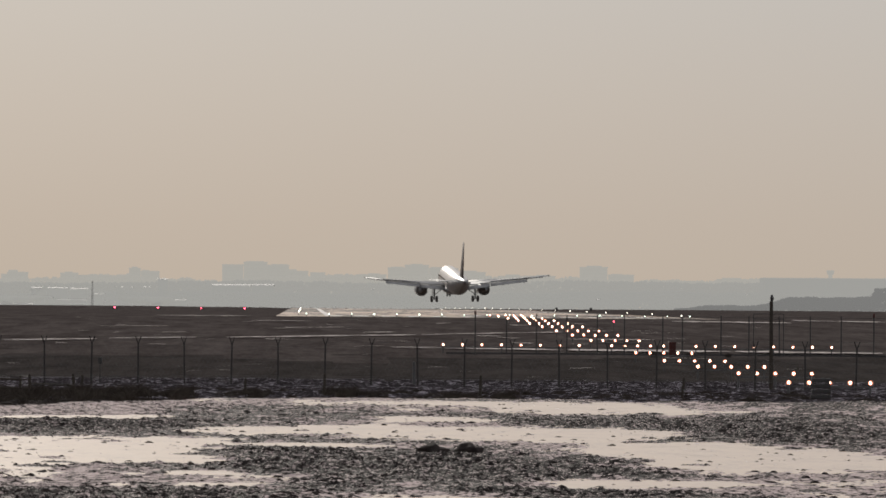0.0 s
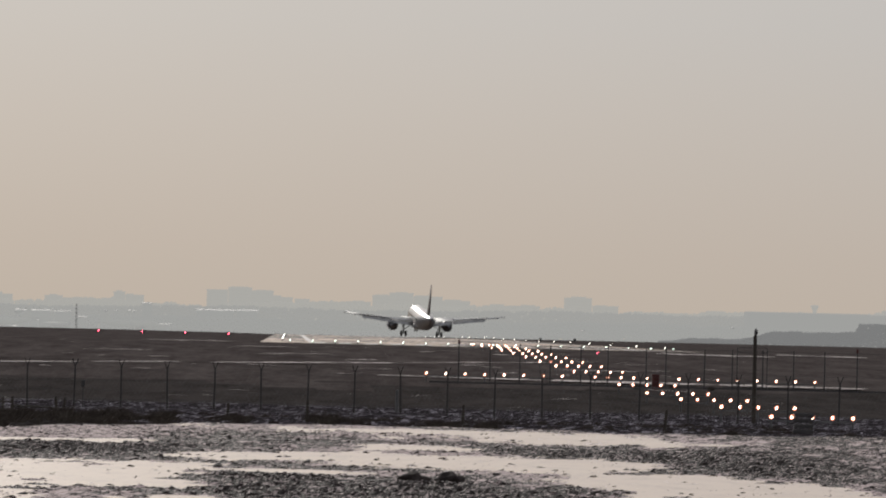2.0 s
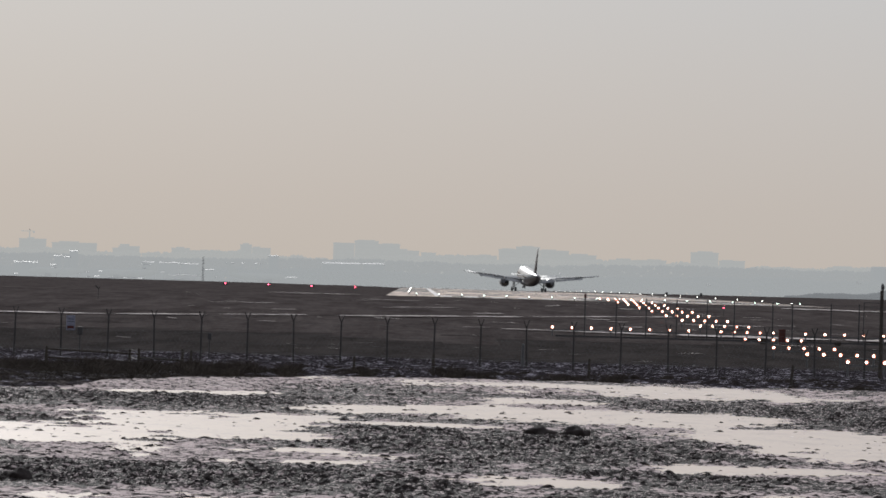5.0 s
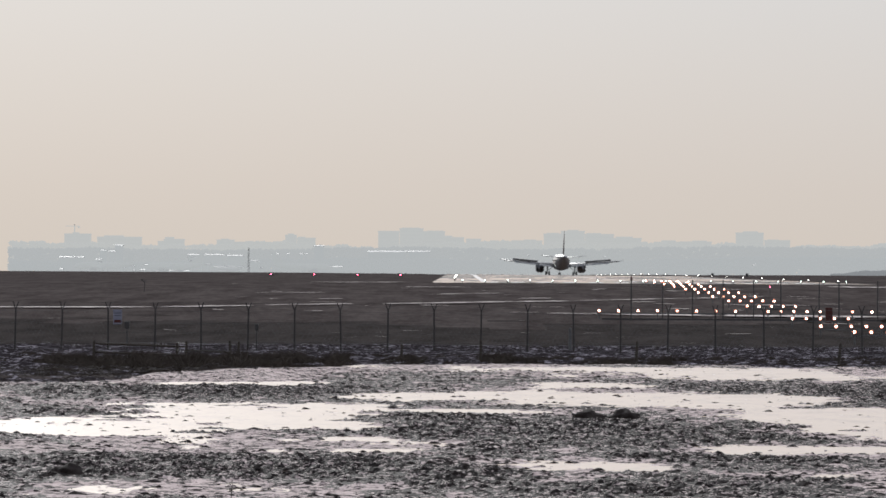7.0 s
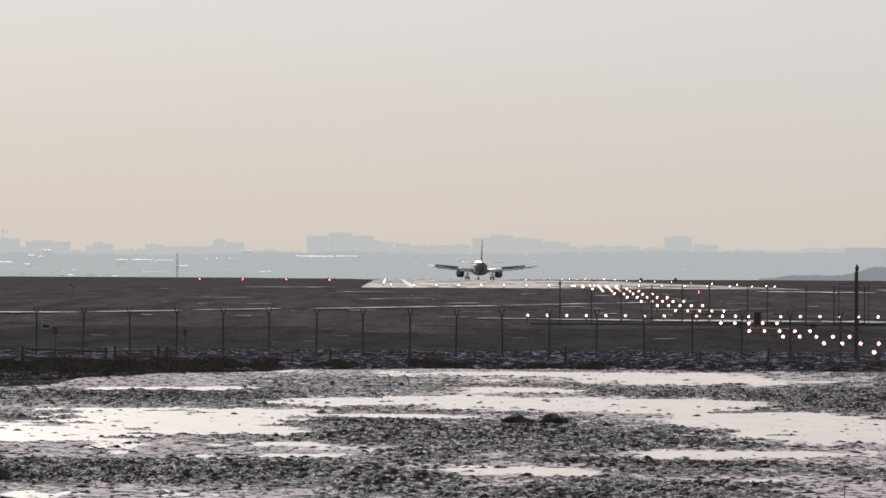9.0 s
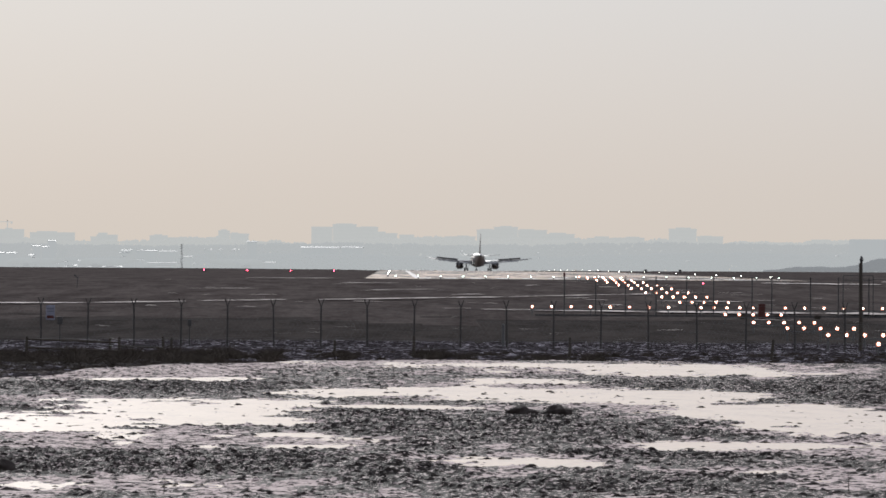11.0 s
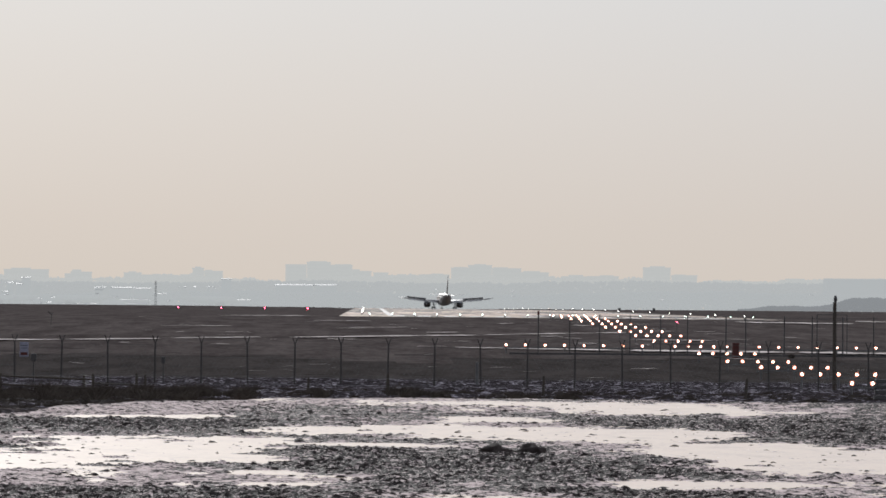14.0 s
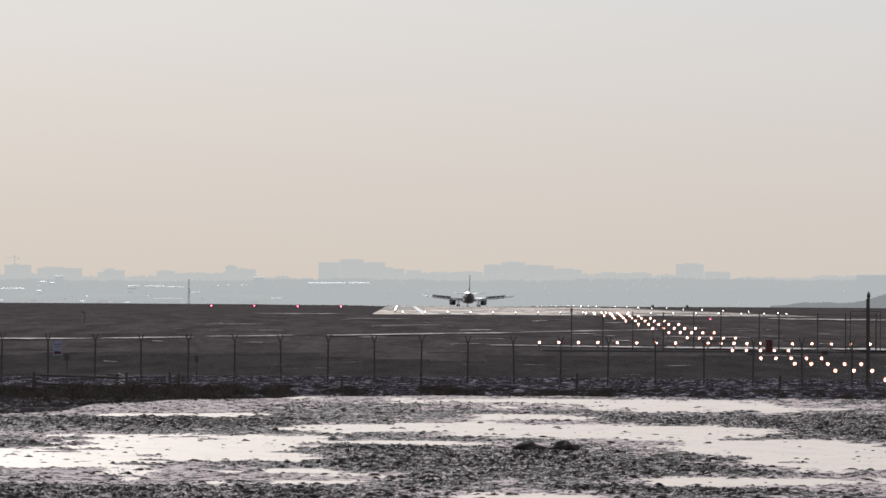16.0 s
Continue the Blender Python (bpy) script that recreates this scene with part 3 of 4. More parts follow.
def parked_airliner(bearing, level, heading, fin_up):
    """An airliner standing on the far apron, its haze given by glowing surfaces."""
    d = 3100.0
    o = tagged(new("parked_airliner"), "parked airliner on the far apron, paled by a haze glow", "airplane", "parked airliners")
    o.matrix_basis = pose(far(bearing, d), d, float(ground_z(far(bearing, d), d)) + max(0, far_z(bearing, level, d) - 4 - float(ground_z(far(bearing, d), d))) - 0.2, 0, 0, heading)
    ring = lambda y, r, z: [(r * math.cos(a), y, z + r * math.sin(a)) for a in [i * math.pi / 6 for i in range(12)]]
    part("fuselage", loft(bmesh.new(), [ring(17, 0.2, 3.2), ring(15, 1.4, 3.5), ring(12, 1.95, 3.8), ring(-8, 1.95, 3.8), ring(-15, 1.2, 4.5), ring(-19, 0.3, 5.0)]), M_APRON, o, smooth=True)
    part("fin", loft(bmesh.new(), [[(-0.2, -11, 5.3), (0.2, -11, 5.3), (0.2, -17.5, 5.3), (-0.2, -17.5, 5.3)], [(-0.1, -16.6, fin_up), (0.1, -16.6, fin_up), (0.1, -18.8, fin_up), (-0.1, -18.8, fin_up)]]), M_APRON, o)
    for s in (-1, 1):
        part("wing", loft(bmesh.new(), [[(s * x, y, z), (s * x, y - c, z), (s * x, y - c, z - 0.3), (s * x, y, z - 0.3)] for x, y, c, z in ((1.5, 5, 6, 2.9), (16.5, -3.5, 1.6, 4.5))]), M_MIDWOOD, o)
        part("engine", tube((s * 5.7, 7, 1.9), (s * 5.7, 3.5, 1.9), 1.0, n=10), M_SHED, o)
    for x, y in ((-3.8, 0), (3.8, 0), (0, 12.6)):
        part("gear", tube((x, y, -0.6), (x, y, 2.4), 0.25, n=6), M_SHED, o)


parked_airliner(262, 533, -78, 11.8)
parked_airliner(30, 533, 80, 11.8)
parked_airliner(-95, 533, 95, 11.5)

mast = tagged(new("lattice_mast"), "thin dark lattice mast beyond the grass", "mast")
mast.location = (far(164, 1900), 1900, float(ground_z(far(164, 1900), 1900)))
for sx, sy in ((-1, -1), (1, -1), (1, 1), (-1, 1)):
    part("leg", tube((sx * 0.28, sy * 0.28, 0), (sx * 0.16, sy * 0.16, 9.0), 0.06, n=5), M_STEEL, mast)
for k in range(9):
    part("brace", tube((-0.27, -0.27, k), (0.27, -0.27, k + 0.95), 0.035, n=4), M_STEEL, mast)


# ---- lights ----
def lamp_head(parent, x, z, r, mat, name="lamp"):
    """A lamp facing the approach: housing with a glowing lens, ringed by painted bloom on approach lamps."""
    h = part(name, tube((x, 0.28, z), (x, -0.02, z), r * 0.6, r * (2.4 if mat is M_LAMP else 1.06), n=10), M_DARK, parent)
    if mat is M_LAMP:
        part("bloom_ring", tube((x, -0.02, z), (x, -0.04, z), r * 2.3, r * 2.2, n=12), M_HALO, h)
    part("lens", tube((x, -0.04, z), (x, -0.08, z), r * 1.1, r * 0.9, n=10), mat, h)


ROWS = [(229, 1.25), (259, 1.29), (289, 1.34), (319, 1.35), (349, 1.37), (379, 1.61), (409, 1.87), (439, 2.07), (469, 2.33), (499, 2.55), (529, 2.80), (559, 3.02), (589, 3.22), (619, 3.38), (649, 3.52), (679, 3.60)]


def light_bar(y, z, xs, name, label, group, r=0.15):
    bar = tagged(new(name), label, "approach light", group)
    g = float(ground_z(AXIS, y))
    bar.location = (AXIS, y, g - 0.03)
    h = z - g + 0.03
    lo, hi = min(xs), max(xs)
    part("rail", box(lo - 0.15, hi + 0.15, 0.02, 0.10, h - 0.24, h - 0.16), M_STEEL, bar)
    for x in sorted({lo, hi, xs[len(xs) // 2]}):
        part("post", tube((x, 0.06, -0.15), (x, 0.06, h - 0.18), 0.05, n=6), M_STEEL, bar)
    for x in xs:
        lamp_head(bar, x, h, r, M_LAMP)


for y, z in ROWS[1:]:
    light_bar(y, z, [-2, -1, 0, 1, 2], "approach_light_bar", "low steel bar with five glowing warm approach lamps", "approach light bars", 0.05 if y < 450 else 0.056)
for side in (-1, 1):
    light_bar(409, 1.87, [side * (4.5 + 1.5 * k) for k in range(8)], "crossbar_lights", "row of glowing warm approach lamps across the centre line", "crossbar wings", 0.05)


def ground_lamp(x, y, mat, name, label, group, r=0.13, h=0.35):
    o = tagged(new(name), label, "airfield light", group)
    o.location = (x, y, float(ground_z(x, y)) + 0.04)
    part("stem", tube((0, 0, -0.1), (0, 0, h - r), 0.05, n=6), M_DARK, o)
    lamp_head(o, 0, h, r, mat)
    return o


first = ground_lamp(0.2, 706, M_GREEN, "threshold_light", "small glowing pale green threshold lamp", "threshold lights", 0.065)
for k in range(1, 18):
    x = 0.2 + 3 * k
    copy_thing(first, pose(x, 706, float(ground_z(x, 706)) + 0.04))
first = ground_lamp(AXIS + 24.5, 707, M_EDGE, "runway_edge_light", "small glowing white runway edge lamp", "runway edge lights", 0.065, 0.45)
for side in (-1, 1):
    for k in range(0, 22):
        if k == 0 or (side < 0 and k > 7):
            continue
        x, y = (50.15 if side > 0 else -0.9), 707 + 59.5 * k
        copy_thing(first, pose(x, y, float(ground_z(x, y)) + 0.06))

def papi(x, y):
    o = tagged(new("glide_path_light"), "low box lamp glowing red beside the runway", "airfield light", "glide path lights")
    o.location = (x, y, float(ground_z(x, y)))
    part("box", box(-0.4, 0.4, -0.3, 0.5, 0.2, 0.52, bevel=0.04), M_DARK, o)
    for s in (-0.45, 0.45):
        part("leg", tube((s, 0.1, -0.1), (s, 0.1, 0.2), 0.05, n=6), M_STEEL, o)
    part("lens", box(-0.14, 0.14, -0.36, -0.29, 0.28, 0.48, bevel=0.05), M_REDLAMP, o)


for k in range(4):
    papi(-39.3 + 8.94 * k, 1099)

# ---- fences and posts ----
def security_fence():
    f = tagged(new("security_fence"), "tall wire airfield fence on Y-topped concrete posts", "fence")
    f.location = (0, 0, 0)
    bm = tube((0, 0, -0.3), (0, 0, 2.25), 0.052, 0.045, n=6)
    for s in (-1, 1):
        add_tube(bm, (0, 0, 2.22), (s * 0.15, 0, 2.64), 0.034, 0.028, n=5)
    post = part("post", bm, M_CONCRETE, f)
    pts = []
    for k in range(-10, 16):
        x = -3.92 + 2.5 * k
        y = 285 - max(0.0, x - 10) * 0.55
        pts.append((x, y, float(ground_z(x, y))))
    post.matrix_basis = pose(*pts[0])
    for p in pts[1:]:
        shared("post", post, f, pose(*p, 0, random.uniform(-1.2, 1.2), 0))
    bm = bmesh.new()
    for a, b in zip(pts, pts[1:]):
        for h, dx in ((0.1, 0), (0.55, 0), (1.0, 0), (1.5, 0), (2.15, 0), (2.4, 0.08), (2.6, 0.16), (2.6, -0.16)):
            add_tube(bm, (a[0] + dx, a[1], a[2] + h), (b[0] + dx, b[1], b[2] + h), 0.006, n=3)
        k = 0.0
        while k < 2.5:
            t = k / 2.5
            p, q = Vector(a).lerp(Vector(b), t), Vector(a).lerp(Vector(b), min(1, t + 0.5))
            add_tube(bm, (p.x, p.y, p.z + 0.1), (q.x, q.y, q.z + 2.1 * (min(1, t + 0.5) - t) * 2), 0.003, n=3)
            add_tube(bm, (p.x, p.y, p.z + 2.1), (q.x, q.y, q.z + 2.1 - 2.0 * (min(1, t + 0.5) - t) * 2), 0.003, n=3)
            k += 0.25
    tagged(part("wire_mesh", bm, M_STEEL, f), "thin galvanised wire mesh", kind="stuff")


security_fence()


def inner_fence():
    f = tagged(new("inner_fence"), "thin dark steel posts with rails inside the airfield", "fence")
    d = 404.0
    post = part("post", tube((0, 0, -0.3), (0, 0, 3.1), 0.055, 0.045, n=6), M_DARK, f)
    xs = [far(p, d) for p in (897, 950, 1004, 1058, 1106, 1174, 1209, 1277.5, 1327, 1381, 1436, 1491, 1549, 1604, 1660)]
    for i, x in enumerate(xs):
        g = float(ground_z(x, d))
        m = pose(x, d, g)
        if i == 0:
            post.matrix_basis = m
        else:
            shared("post", post, f, m)
    g = float(ground_z(20, d))
    part("rail", box(far(790, d), xs[-1], d - 0.05, d + 0.05, g + 0.02, g + 0.16), M_DARK, f)
    part("top_wire", box(xs[1], xs[-1], d - 0.012, d + 0.012, g + 2.95, g + 2.975), M_DARK, f)


inner_fence()

barrier = tagged(new("barrier_frame"), "low dark steel barrier frame with two rails by the inner fence", "barrier")
barrier.location = (far(1362, 403), 403, float(ground_z(far(1362, 403), 403)))
top_rail, low_rail = (far_z(1362, v, 403) - barrier.location.z for v in (556, 565))
for q in (-1.14, 1.14):
    part("post", tube((q, 0, -0.2), (q, 0, top_rail), 0.035, n=6), M_DARK, barrier)
for z in (low_rail, top_rail):
    part("rail", tube((-1.14, 0, z), (1.14, 0, z), 0.03, n=6), M_DARK, barrier)


def warning_post(bearing):
    x, y = far(bearing, 403), 403.0
    o = tagged(new("warning_post"), "slim dark post with a dull red lamp on top", "post", "warning posts")
    o.location = (x, y, float(ground_z(x, y)))
    part("shaft", tube((0, 0, -0.2), (0, 0, 3.05), 0.05, n=6), M_DARK, o)
    part("lamp", tube((0, 0, 3.05), (0, 0, 3.34), 0.10, 0.07, n=8), M_RED, o)


warning_post(841.5)
warning_post(1549)

cabinet = tagged(new("equipment_cabinet"), "dull red metal equipment cabinet on the grass", "cabinet")
cabinet.location = (far(1191, 398), 398, float(ground_z(27, 398)) + 0.02)
part("body", box(-0.26, 0.26, -0.25, 0.25, -0.4, 1.05, bevel=0.02), M_RED, cabinet)
part("lid", box(-0.29, 0.29, -0.28, 0.28, 1.05, 1.12, bevel=0.02), M_RED, cabinet)
part("door", box(-0.21, 0.21, -0.275, -0.25, 0.1, 0.95, bevel=0.01), M_RED, cabinet)

pole = tagged(new("wooden_pole"), "tall dark weathered wooden pole with a knobbed top", "pole")
pole.location = (24.9, 283, float(ground_z(24.9, 283)))
bm = tube((0, 0, -0.4), (-0.02, 0, 4.75), 0.115, 0.095, n=9)
part("shaft", bm, M_WOOD, pole)
part("insulator", tube((0, 0, 4.75), (0.02, 0, 4.93), 0.06, 0.11, n=8), M_DARK, pole)
part("cap", tube((0.02, 0, 4.93), (0.0, 0, 5.12), 0.11, 0.03, n=8), M_DARK, pole)


def farm_post(bearing, d, h, lean):
    o = tagged(new("fence_post"), "short dark weathered wooden fence post", "post", "old farm fence posts")
    x = far(bearing, d)
    o.matrix_basis = pose(x, d, float(ground_z(x, d)) - 0.02, 0, lean, 0)
    bm = tube((0, 0, -0.3), (0.01, 0, h), 0.075, 0.06, n=7)
    part("shaft", bm, M_WOOD, o)
    part("top", tube((0.01, 0, h), (0.015, 0, h + 0.05), 0.06, 0.03, n=7), M_WOOD, o)
    return Vector((x, d, float(ground_z(x, d))))


POSTS = [(-110, 238, 0.9, 2), (38, 246, 0.8, 1), (55, 237, 0.9, -1), (133, 243, 0.9, -3), (146, 243, 0.85, 2), (435, 245, 0.75, 1), (575.5, 241, 1.02, 0), (851, 241, 0.98, 1), (1209, 236, 0.98, 4), (1470, 237, 1.0, -2), (1610, 237, 1.0, 2)]
tops = [farm_post(*p) for p in POSTS]
wires = tagged(new("fence_wire"), "sagging plain wire between the old posts", "wire")
for a, b in zip(tops, tops[1:]):
    for h in (0.45, 0.8):
        part("strand", tube(a + Vector((0, -0.08, h)), b + Vector((0, -0.08, h)), 0.005, n=4), M_STEEL, wires)

gate = tagged(new("timber_stack"), "dark stack of short timber crossing beams by the ditch", "timber")
gate.location = (far(1455, 233), 233, float(ground_z(22, 233)) + 0.1)
for k in range(4):
    part("beam", box(-0.45 + 0.05 * (k % 2), 0.45, -0.1, 0.1, 0.02 + 0.24 * k, 0.2 + 0.24 * k, bevel=0.02), M_DARK, gate)

# ---- clods on the mud ----
def clod(x, y, r, h, seed, name="mud_clod", label="", group=""):
    bm = bmesh.new()
    bmesh.ops.create_icosphere(bm, subdivisions=3, radius=1)
    for v in bm.verts:
        k = 1 + 0.45 * noise.noise(v.co * 1.6 + Vector((seed, 0, 0))) + 0.2 * noise.noise(v.co * 5 + Vector((0, seed, 0)))
        v.co = Vector((v.co.x * r * k, v.co.y * r * 1.2 * k, max(-0.2, v.co.z) * h * k))
    o = part(name, bm, M_CLOD, smooth=True)
    o.location = (x, y, LEVEL)
    tagged(o, label, "mud", group)


clod(3.44, 142.2, 0.48, 0.23, 1.0, "mud_mound", "large dark heap of turned mud", "mud heaps")
clod(4.36, 142.4, 0.38, 0.24, 4.0, "mud_mound", "smaller dark heap of turned mud", "mud heaps")


clod(-7.49, 101.7, 0.30, 0.22, 7.0, "mud_mound", "dark ragged heap of turned mud and roots", "mud heaps")


def scatter(name, label, count, seed, sizes, keep, mat):
    """Loose lumps over the mud, more where keep() is high."""
    rs = np.random.RandomState(seed)
    Y = 86 + 128 * rs.rand(count * 3) ** 0.85
    X = Y * rs.uniform(-0.098, 0.126, count * 3)
    ok = keep(X, Y) > rs.rand(count * 3)
    X, Y = X[ok][:count], Y[ok][:count]
    Z = np.maximum(mud_relief(X, Y), LEVEL) - 0.012
    rnd = random.Random(seed)
    verts, faces = [], []
    for x, y, z in zip(X, Y, Z):
        r = rnd.choice(sizes) * rnd.uniform(0.7, 1.3)
        h = r * rnd.uniform(0.35, 0.8)
        o = len(verts)
        for k in range(6):
            a = k * math.pi / 3 + rnd.random() * 0.6
            verts.append((x + r * math.cos(a) * rnd.uniform(1.1, 2.3), y + r * math.sin(a), z))
        for k in range(3):
            a = k * 2.1 + rnd.random()
            verts.append((x + 0.5 * r * math.cos(a), y + 0.5 * r * math.sin(a), z + h * rnd.uniform(0.6, 1)))
        for k in range(6):
            faces.append((o + k, o + (k + 1) % 6, o + 6 + (k // 2) % 3))
        for k in range(3):
            faces.append((o + (2 * k + 2) % 6, o + 6 + (k + 1) % 3, o + 6 + k))
        faces.append((o + 6, o + 7, o + 8))
    tagged(mesh_from(name, verts, faces, mat, smooth=False), label, "mud", kind="stuff")


def lump_share(x, y):
    water, slush, dry = mud_zones(x, y)
    return np.clip(0.26 + 0.6 * dry - 0.16 * slush, 0.04, 1) * (1 - 0.93 * water)


scatter("mud_lumps", "scattered dark lumps of trodden mud", 26000, 2, (0.02, 0.025, 0.03, 0.04, 0.05, 0.065, 0.08), lump_share, M_CLOD)


def tussocks(name, label, spots, seed, blades, mat):
    """Grass clumps: many thin bent blades."""
    rnd = random.Random(seed)
    verts, faces = [], []
    for x, y, r, h in spots:
        g = float(ground_z(x, y))
        for _ in range(blades):
            a, q = rnd.uniform(0, 6.28), r * math.sqrt(rnd.random())
            bx, by = x + q * math.cos(a), y + q * math.sin(a)
            hh = h * rnd.uniform(0.4, 1.0) * (1.1 - 0.6 * q / r)
            lx, ly = rnd.gauss(0, 0.7) * hh, rnd.gauss(0, 0.4) * hh
            w = rnd.uniform(0.008, 0.022)
            o = len(verts)
            verts += [(bx - w, by, g - 0.05), (bx + w, by, g - 0.05), (bx + lx * 0.4 + w * 0.7, by + ly * 0.4, g + hh * 0.6), (bx + lx * 0.4 - w * 0.7, by + ly * 0.4, g + hh * 0.6), (bx + lx, by + ly, g + hh)]
            faces += [(o, o + 1, o + 2), (o, o + 2, o + 3), (o + 3, o + 2, o + 4)]
    tagged(mesh_from(name, verts, faces, mat, smooth=False), label, "grass", kind="stuff")


rg = random.Random(21)
spots = []
for _ in range(260):
    y = rg.uniform(226, 262)
    x = y * rg.uniform(-0.1, 0.125)
    spots.append((x, y, rg.uniform(0.15, 0.5), rg.uniform(0.12, 0.34)))
for bearing, w, h in [(150, 26, 0.9), (165, 70, 0.5), (205, 40, 0.6), (238, 30, 0.8), (258, 22, 0.5), (-140, 60, 0.6), (-100, 60, 0.5), (320, 24, 0.7), (280, 30, 0.35), (450, 20, 0.5), (75, 34, 0.8), (40, 90, 0.55), (-20, 40, 0.8), (605, 40, 0.7), (100, 60, 0.4), (800, 30, 0.45), (900, 25, 0.45), (20, 60, 0.45), (-60, 60, 0.5), (665, 35, 0.4), (430, 40, 0.35)]:
    for _ in range(9):
        y = rg.uniform(226, 246) if bearing > 350 else rg.uniform(212, 244)
        spots.append((far(bearing + rg.uniform(-w, w) / 2, y), y, 0.45, h * rg.uniform(0.6, 1.1)))
for _ in range(190):
    y = rg.uniform(206, 246)
    spots.append((far(rg.uniform(-210, 235), y), y, 0.6, rg.uniform(0.18, 0.42)))
tussocks("ditch_grass", "dark dead grass tussocks along the ditch and old fence", spots, 6, 130, M_TUSSOCK)


rg = random.Random(33)
spots = []
for _ in range(700):
    y = rg.uniform(222, 310)
    x = y * rg.uniform(-0.1, 0.125)
    spots.append((x, y, rg.uniform(0.2, 0.6), rg.uniform(0.03, 0.10)))
tussocks("frosted_grass", "low grass white with frost and old snow along the ditch", spots, 9, 22, M_FROST)

tussocks("low_shrubs", "small round dark shrubs beside the approach lamps", [(far(1158, 400), 400, 0.2, 0.45), (far(1222, 400), 400, 0.22, 0.5), (far(1290, 401), 401, 0.2, 0.4)], 12, 260, M_TUSSOCK)

# snow lying in ruts and along the perimeter track
TRACK_SNOW = [(-25.8, 450.5, -17.9, 462, 1.2), (-17.3, 465.5, -9.5, 474, 1.0), (-7.1, 477, 10.7, 500, 1.2), (10.7, 501.5, 26, 530.5, 1.0), (3.9, 431.5, 6.5, 434, 0.3), (6.9, 428.5, 14.6, 426.5, 0.8), (10.9, 427.5, 20.6, 421, 1.4), (20.6, 421, 34, 419, 2.0), (34, 419, 45.6, 416, 2.0), (45.1, 653.5, 58.9, 642.5, 4.0), (-19.8, 692, -7, 695, 1.5), (22.5, 586.5, 27.7, 584.5, 1.0), (5.5, 516, 8.9, 519.5, 1.0)]
# the short row at x -20, y 355 is a bright glint drawn as snow
RUT_SNOW_AND_GLINT = [(14.6, 594.5, 16.7, 604, 0.8), (-21.6, 551.5, -14.1, 555.5, 0.5), (-18.2, 503.5, -17.4, 506, 0.3), (-2.3, 549, 4.8, 557.5, 0.6), (-6.6, 620, 1.3, 619, 0.8), (-20.0, 355, -18.75, 351.5, 0.16), (62.6, 682.5, 73.2, 668, 3.0), (23.6, 481.5, 31.7, 479, 0.6), (26.2, 390.5, 29.8, 387.5, 0.3), (25.5, 460.5, 28.9, 459, 0.8), (17.3, 350.5, 19.3, 352, 0.15), (-40, 446, -26, 450, 1.2)]
for row in TRACK_SNOW + RUT_SNOW_AND_GLINT:
    streak(*row)
rg = random.Random(58)
for _ in range(44):
    y = rg.uniform(425, 660)
    x = y * rg.choice((rg.uniform(-0.05, 0.02), rg.uniform(0.0, 0.085), rg.uniform(0.02, 0.09)))
    w = rg.uniform(0.6, 3.2)
    streak(x, y, x + w, y + rg.uniform(-3, 3), rg.uniform(0.12, 0.45))
for _ in range(16):
    y = rg.uniform(312, 395)
    x = y * rg.uniform(-0.08, 0.1)
    streak(x, y, x + rg.uniform(0.4, 1.6), y + rg.uniform(-2, 2), rg.uniform(0.04, 0.12))


# ---- small things by the fence and in the foreground ----
def fence_sign(x, y, z, w, h, label, rows):
    o = tagged(new("warning_sign"), label, "sign", "signs on the fence")
    o.location = (x, y, z)
    part("plate", box(-w / 2, w / 2, -0.012, 0.012, -h / 2, h / 2, bevel=0.004), M_SIGN, o)
    for a, b, k in rows:
        part("printed_bar", box(-w / 2 + 0.05, w / 2 - 0.05, -0.018, -0.0125, h * a, h * b), (M_RED, M_DARK)[k], o)
    for q in (-1, 1):
        part("clip", box(q * w * 0.35 - 0.01, q * w * 0.35 + 0.01, 0.012, 0.10, h * 0.3, h * 0.36), M_STEEL, o)


fence_sign(-18.39, 284.6, 2.34, 0.46, 0.78, "small blue-grey and faded red warning plate on the fence", [(-0.40, -0.20, 0), (0.06, 0.10, 1), (0.24, 0.28, 1)])
meter = tagged(new("junction_box"), "small dark metal junction box on a short stake by the fence", "box")
meter.location = (-17.84, 284, float(ground_z(-17.84, 284)))
part("stake", tube((0, 0, -0.2), (0, 0, 1.5), 0.03, n=6), M_DARK, meter)
part("casing", box(-0.14, 0.14, -0.1, 0.1, 1.42 - 0.2, 1.42 + 0.2, bevel=0.02), M_DARK, meter)


def weed(x, y, h, seed):
    """A dry leafless stalk with a few twigs."""
    rnd = random.Random(seed)
    o = tagged(new("dry_weed"), "thin dry leafless weed stalk standing in the mud", "plant", "dry weeds")
    o.location = (x, y, LEVEL)
    part("stalk", tube((0, 0, -0.1), (rnd.uniform(-0.03, 0.03), 0, h), 0.010, 0.004, n=5), M_WOOD, o)
    for k in range(4):
        z = h * (0.45 + 0.13 * k)
        part("twig", tube((0, 0, z), (rnd.uniform(-0.08, 0.08), rnd.uniform(-0.05, 0.05), z + rnd.uniform(0.04, 0.10)), 0.004, 0.002, n=4), M_WOOD, o)


weed(8.04, 93.5, 0.42, 1)
weed(-3.96, 91.8, 0.34, 2)


# ---- small things out on the airfield ----
def at_ground(ob, x, y, turn=0.0):
    ob.matrix_basis = pose(x, y, float(ground_z(x, y)), 0, 0, turn)
    return ob


lamp_post = tagged(new("obstruction_light"), "small red obstruction lamp on a short dark stake", "airfield light")
at_ground(lamp_post, far(1087, 560), 560)
part("stake", tube((0, 0, -0.2), (0, 0, 0.78), 0.03, n=6), M_DARK, lamp_post)
part("lens", tube((0, 0, 0.78), (0, 0, 0.92), 0.055, 0.04, n=8), M_REDLAMP, lamp_post)

